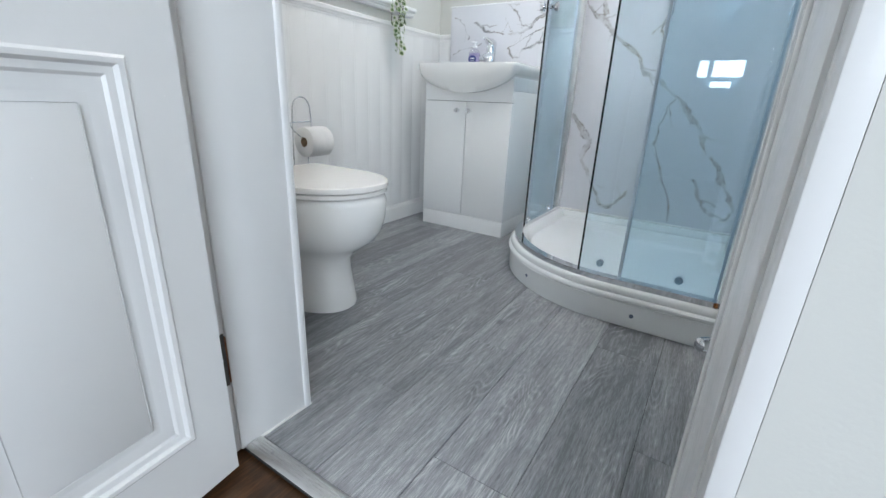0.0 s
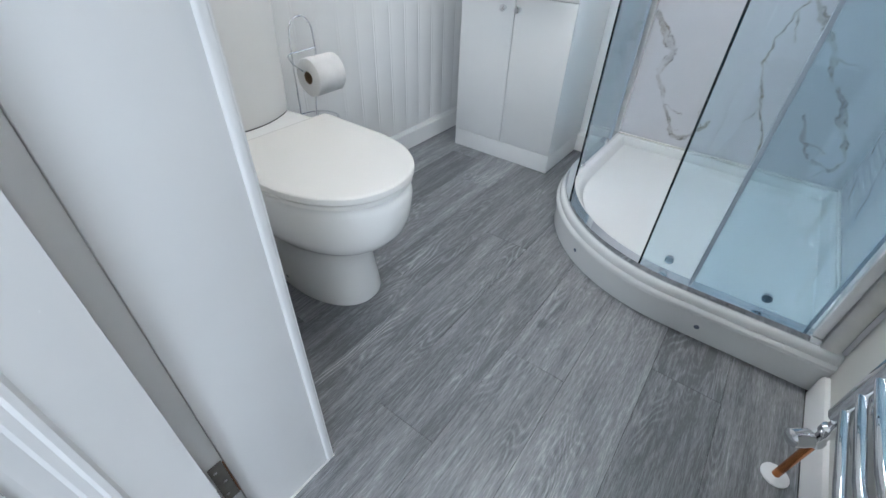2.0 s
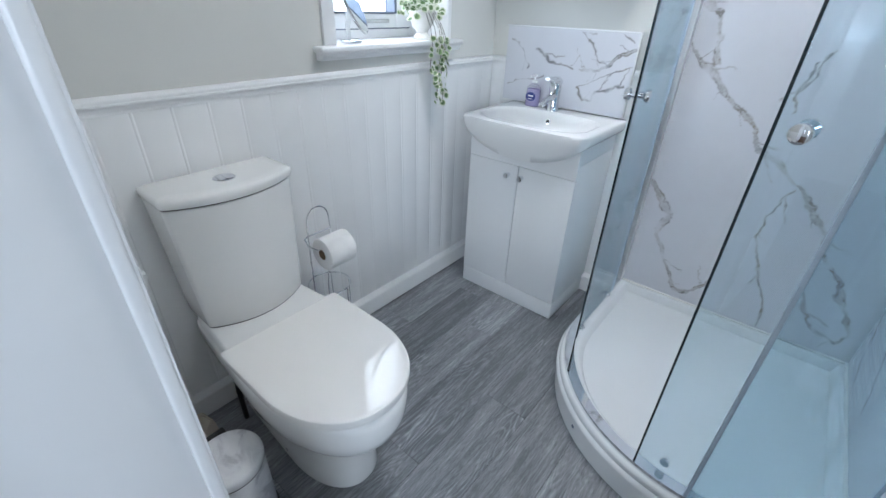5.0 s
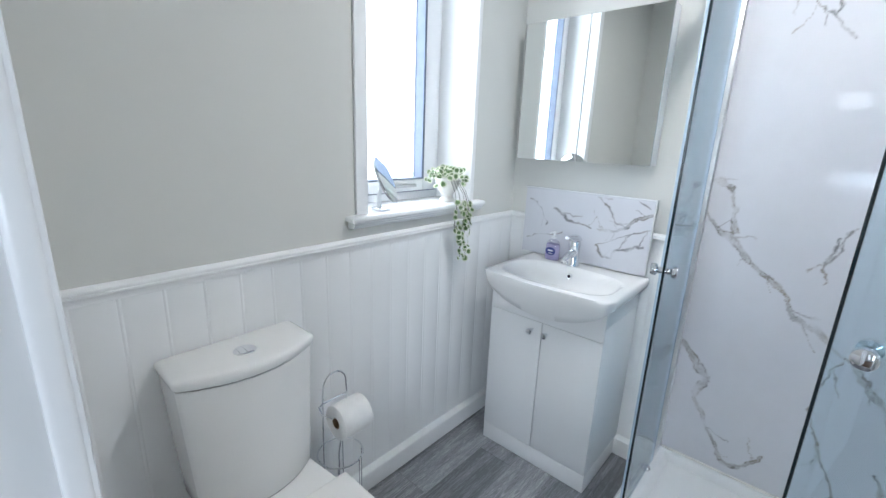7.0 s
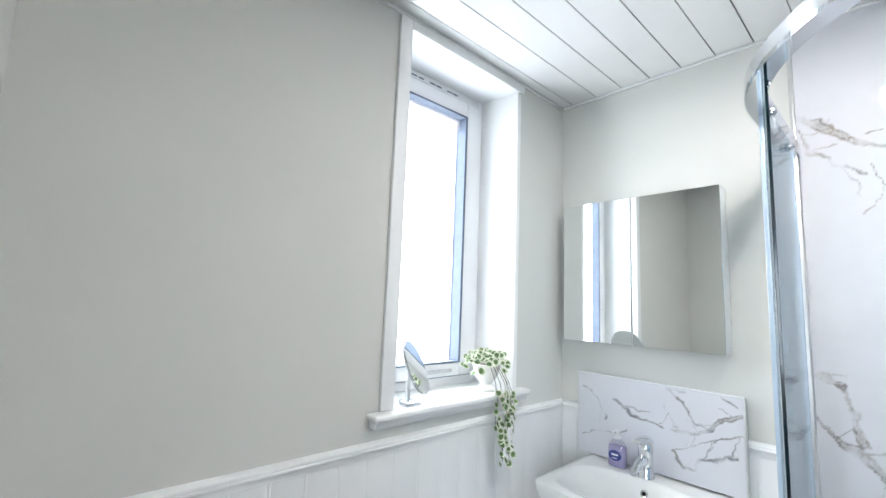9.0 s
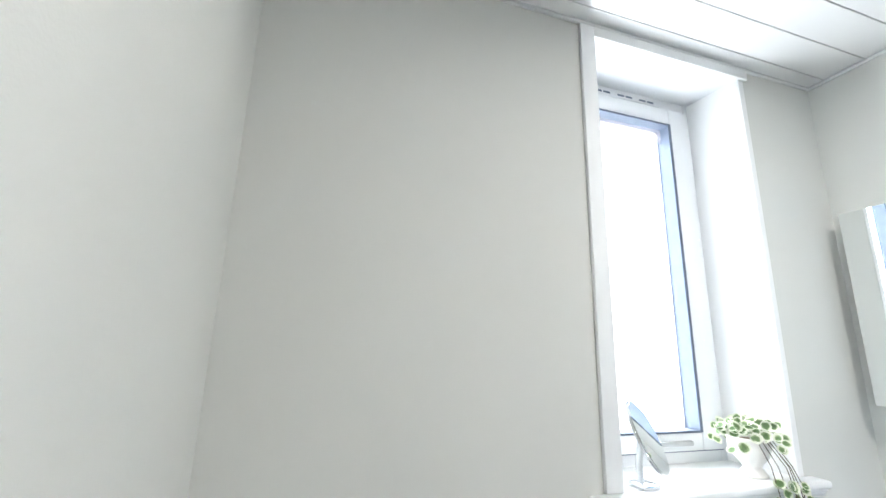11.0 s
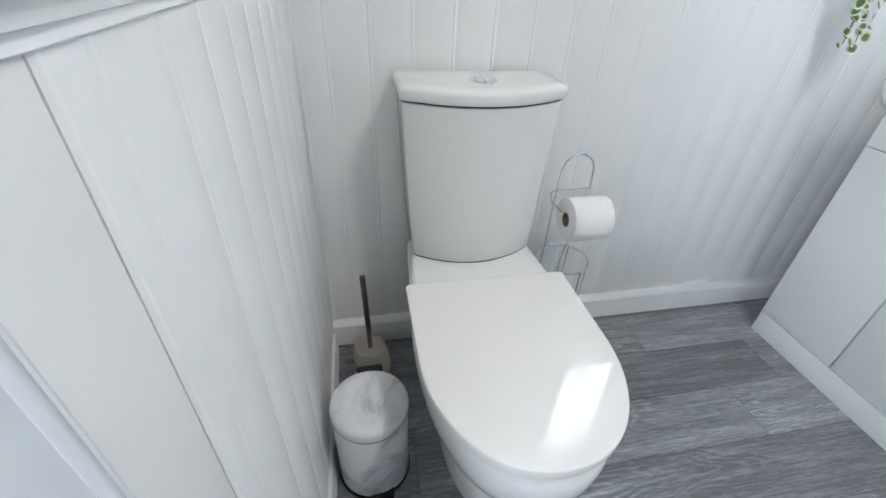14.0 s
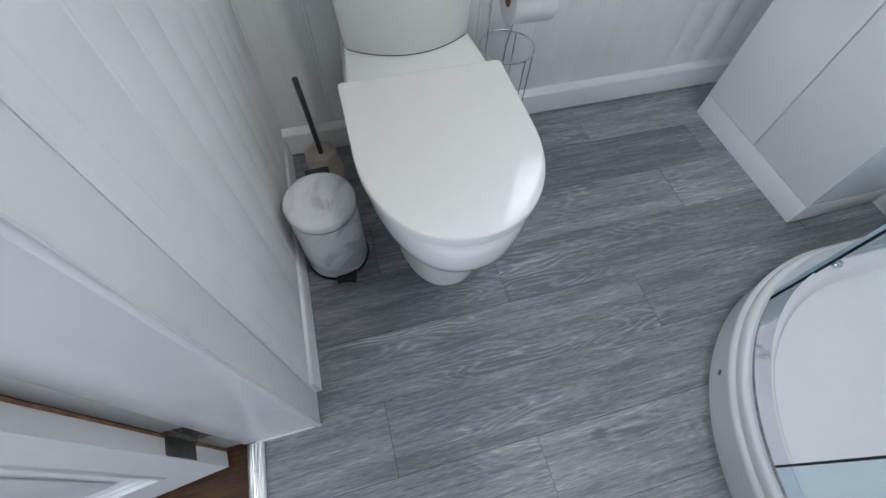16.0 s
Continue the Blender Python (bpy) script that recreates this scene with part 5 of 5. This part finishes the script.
def add_leaf(at, size, away):
    ob = new("leaf", LEAF_MESH)
    ob.parent = PLANT
    ob.matrix_parent_inverse = PLANT.matrix_basis.inverted()
    d = (Vector(away) + Vector((rnd.uniform(-0.7, 0.7), rnd.uniform(-0.7, 0.7), rnd.uniform(-0.4, 0.7)))).normalized()
    m = Matrix.Translation(at) @ d.to_track_quat("Z", "Y").to_matrix().to_4x4() @ Matrix.Rotation(rnd.uniform(0, 6.28), 4, "Z") @ Matrix.Scale(size, 4)
    ob.matrix_basis = m


for k in range(95):
    a, rr = rnd.uniform(0, 6.283), 0.082 * math.sqrt(rnd.random())
    x, y = PC[0] + rr * math.cos(a), PC[1] + rr * 1.2 * math.sin(a)
    z = WZ0 + 0.104 + 0.045 * rnd.random() - 1.3 * max(0, rr - 0.05) * rnd.random()
    add_leaf((x, y, z), rnd.uniform(0.0105, 0.017), (0.7, -0.6, 0.7))
STEMS = (((0.052, 1.325), 0.115, -0.012), ((0.060, 1.375), 0.235, -0.035), ((0.058, 1.39), 0.13, 0.012), ((0.064, 1.36), 0.225, -0.02), ((0.055, 1.345), 0.20, 0.045), ((0.066, 1.372), 0.245, 0.0))
for (sx, sy), drop, drift in STEMS:
    pts = [(PC[0] + 0.02, PC[1] + (sy - PC[1]) * 0.4, WZ0 + 0.10), (PC[0] + 0.045, PC[1] + (sy - PC[1]) * 0.8, WZ0 + 0.105), (sx, sy, WZ0 + 0.045)]
    n = max(4, int(drop / 0.022))
    for k in range(1, n + 1):
        f = k / n
        pts.append((sx + 0.012 + 0.004 * math.sin(7 * f + sy * 50), sy + drift * f + 0.007 * math.sin(9 * f + sx * 90), WZ0 + 0.03 - (drop + 0.02) * f))
    part("stem", tube(bmesh.new(), pts, 0.0011, 6), STEM, PLANT)
    for k in range(3, len(pts)):
        for s in (-1, 1):
            if rnd.random() < (0.60 if k > 4 else 0.5):
                p = pts[k]
                at = (p[0] + rnd.uniform(0.0, 0.012), p[1] + s * rnd.uniform(0.006, 0.02), p[2] + rnd.uniform(-0.008, 0.008))
                add_leaf(at, rnd.uniform(0.0095, 0.0165), (0.9, s * 0.3, 0.35))

# ---- soap on the basin ----
SOAP = thing("soap_bottle", (0.29, 1.775, BZ), "clear lilac hand soap pump bottle, blue oval label", "soap bottle")
LILAC = plain("lilac_liquid_soap", (0.44, 0.40, 0.60), 0.1, vary=0.05, scale=20, fine=60, relief=0.0)
LABEL_BLUE = plain("dark_blue_label", (0.035, 0.05, 0.22), 0.3, vary=0.05, scale=30, fine=100, relief=0.0)
CLEAR = glass("clear_bottle", (0.93, 0.93, 0.96))


def oval(cx, cy, z, a, b, n=28, p=2.8):
    return [(cx + a * math.copysign(abs(math.cos(t)) ** (2 / p), math.cos(t)), cy + b * math.copysign(abs(math.sin(t)) ** (2 / p), math.sin(t)), z) for t in (2 * math.pi * k / n for k in range(n))]


sx, sy = 0.288, 1.776
part("liquid", loft(bmesh.new(), [oval(sx, sy, BZ + z, a, b) for z, a, b in ((0.003, 0.030, 0.018), (0.008, 0.033, 0.0205), (0.05, 0.0325, 0.0205), (0.078, 0.030, 0.019))]), LILAC, SOAP)
part("bottle", loft(bmesh.new(), [oval(sx, sy, BZ + z, a, b) for z, a, b in ((0.0, 0.031, 0.019), (0.004, 0.0345, 0.022), (0.05, 0.034, 0.022), (0.082, 0.0315, 0.020), (0.094, 0.022, 0.016), (0.098, 0.014, 0.013), (0.104, 0.012, 0.012))]), CLEAR, SOAP)
LAB = part("label", loft(bmesh.new(), [[(sx + f * 0.025 * math.cos(t), sy - 0.0232 + 0.0004 * (f < 0.5), BZ + 0.046 + f * 0.019 * math.sin(t)) for t in (2 * math.pi * k / 32 for k in range(32))] for f in (1.0, 0.2)]), LABEL_BLUE, SOAP, "dark blue oval label with pale lettering bars")
for z, w, m in ((0.049, 0.013, PVC), (0.038, 0.010, PVC)):
    part("label_bar", B(sx - w, sy - 0.0246, BZ + z - 0.003, sx + w, sy - 0.0238, BZ + z + (0.0035 if w > 0.012 else 0.0)), m, LAB)
part("collar", lathe(bmesh.new(), (sx, sy, BZ + 0.1042), [(0.0, 0), (0.0135, 0), (0.0135, 0.010), (0.006, 0.012), (0.0, 0.012)], 20), PVC, SOAP)
part("pump", lathe(bmesh.new(), (sx, sy, BZ + 0.116), [(0.0, 0), (0.004, 0), (0.004, 0.012), (0.010, 0.014), (0.011, 0.022), (0.0, 0.024)], 18), PVC, SOAP)
part("nozzle", tube(bmesh.new(), [(sx, sy, BZ + 0.135), (sx - 0.004, sy - 0.03, BZ + 0.133)], 0.0045, 10), PVC, SOAP)

# ---- pieces: panelling boards and floor planks ----
STEP = 0.0935
boards(WALL_W, 0.009, RY - 0.009, STEP, lambda m: Matrix.Translation((0.0004, m, 0.002)) @ Matrix.Rotation(-math.pi / 2, 4, "Z"), first=0.009 - 0.03)
boards(WALL_S, 0.009, JL - 0.071, STEP, lambda m: Matrix.Translation((m, 0.0004, 0.002)), first=0.009 - 0.065)
boards(WALL_N, 0.009, 0.852, STEP, lambda m: Matrix.Translation((m, RY - 0.0004, 0.002)) @ Matrix.Rotation(math.pi, 4, "Z"), first=0.009 - 0.04)

PW = 0.1665
SEAMS = {0: 1.02, 1: 1.39, 2: 1.19, 3: 0.54, 4: 0.912, 5: 0.16, 6: 0.488, 7: 1.02, 8: 0.671, 9: 0.30, -1: 0.6}
PLANK = 0.975


def plank_mesh(w, length):
    w, h = w - 0.0012, length - 0.0014
    prof = [(-w / 2, -0.0028), (-w / 2, -0.0006), (-w / 2 + 0.0007, 0.0), (w / 2 - 0.0007, 0.0), (w / 2, -0.0006), (w / 2, -0.0028)]
    return mesh_of("plank", extrude(bmesh.new(), prof, lambda u, v, e: (u, (e - 0.5) * h, v)), VINYL, 30)


shared = {}
for k, seam in SEAMS.items():
    x0 = 0.054 + PW * k
    x1 = min(x0 + PW, RX - 0.0005)
    x0 = max(x0, 0.0005)
    if x1 - x0 < 0.01:
        continue
    y = seam - PLANK * math.ceil((seam + 0.14) / PLANK)
    while y < RY:
        a, b = max(y, -0.128), min(y + PLANK, RY - 0.0005)
        y += PLANK
        if b - a < 0.01:
            continue
        key = (round(x1 - x0, 4), round(b - a, 3))
        if key not in shared:
            shared[key] = plank_mesh(x1 - x0, b - a)
        ob = new("plank", shared[key])
        ob.location = ((x0 + x1) / 2, (a + b) / 2, 0.0)
        ob.parent = FLOOR
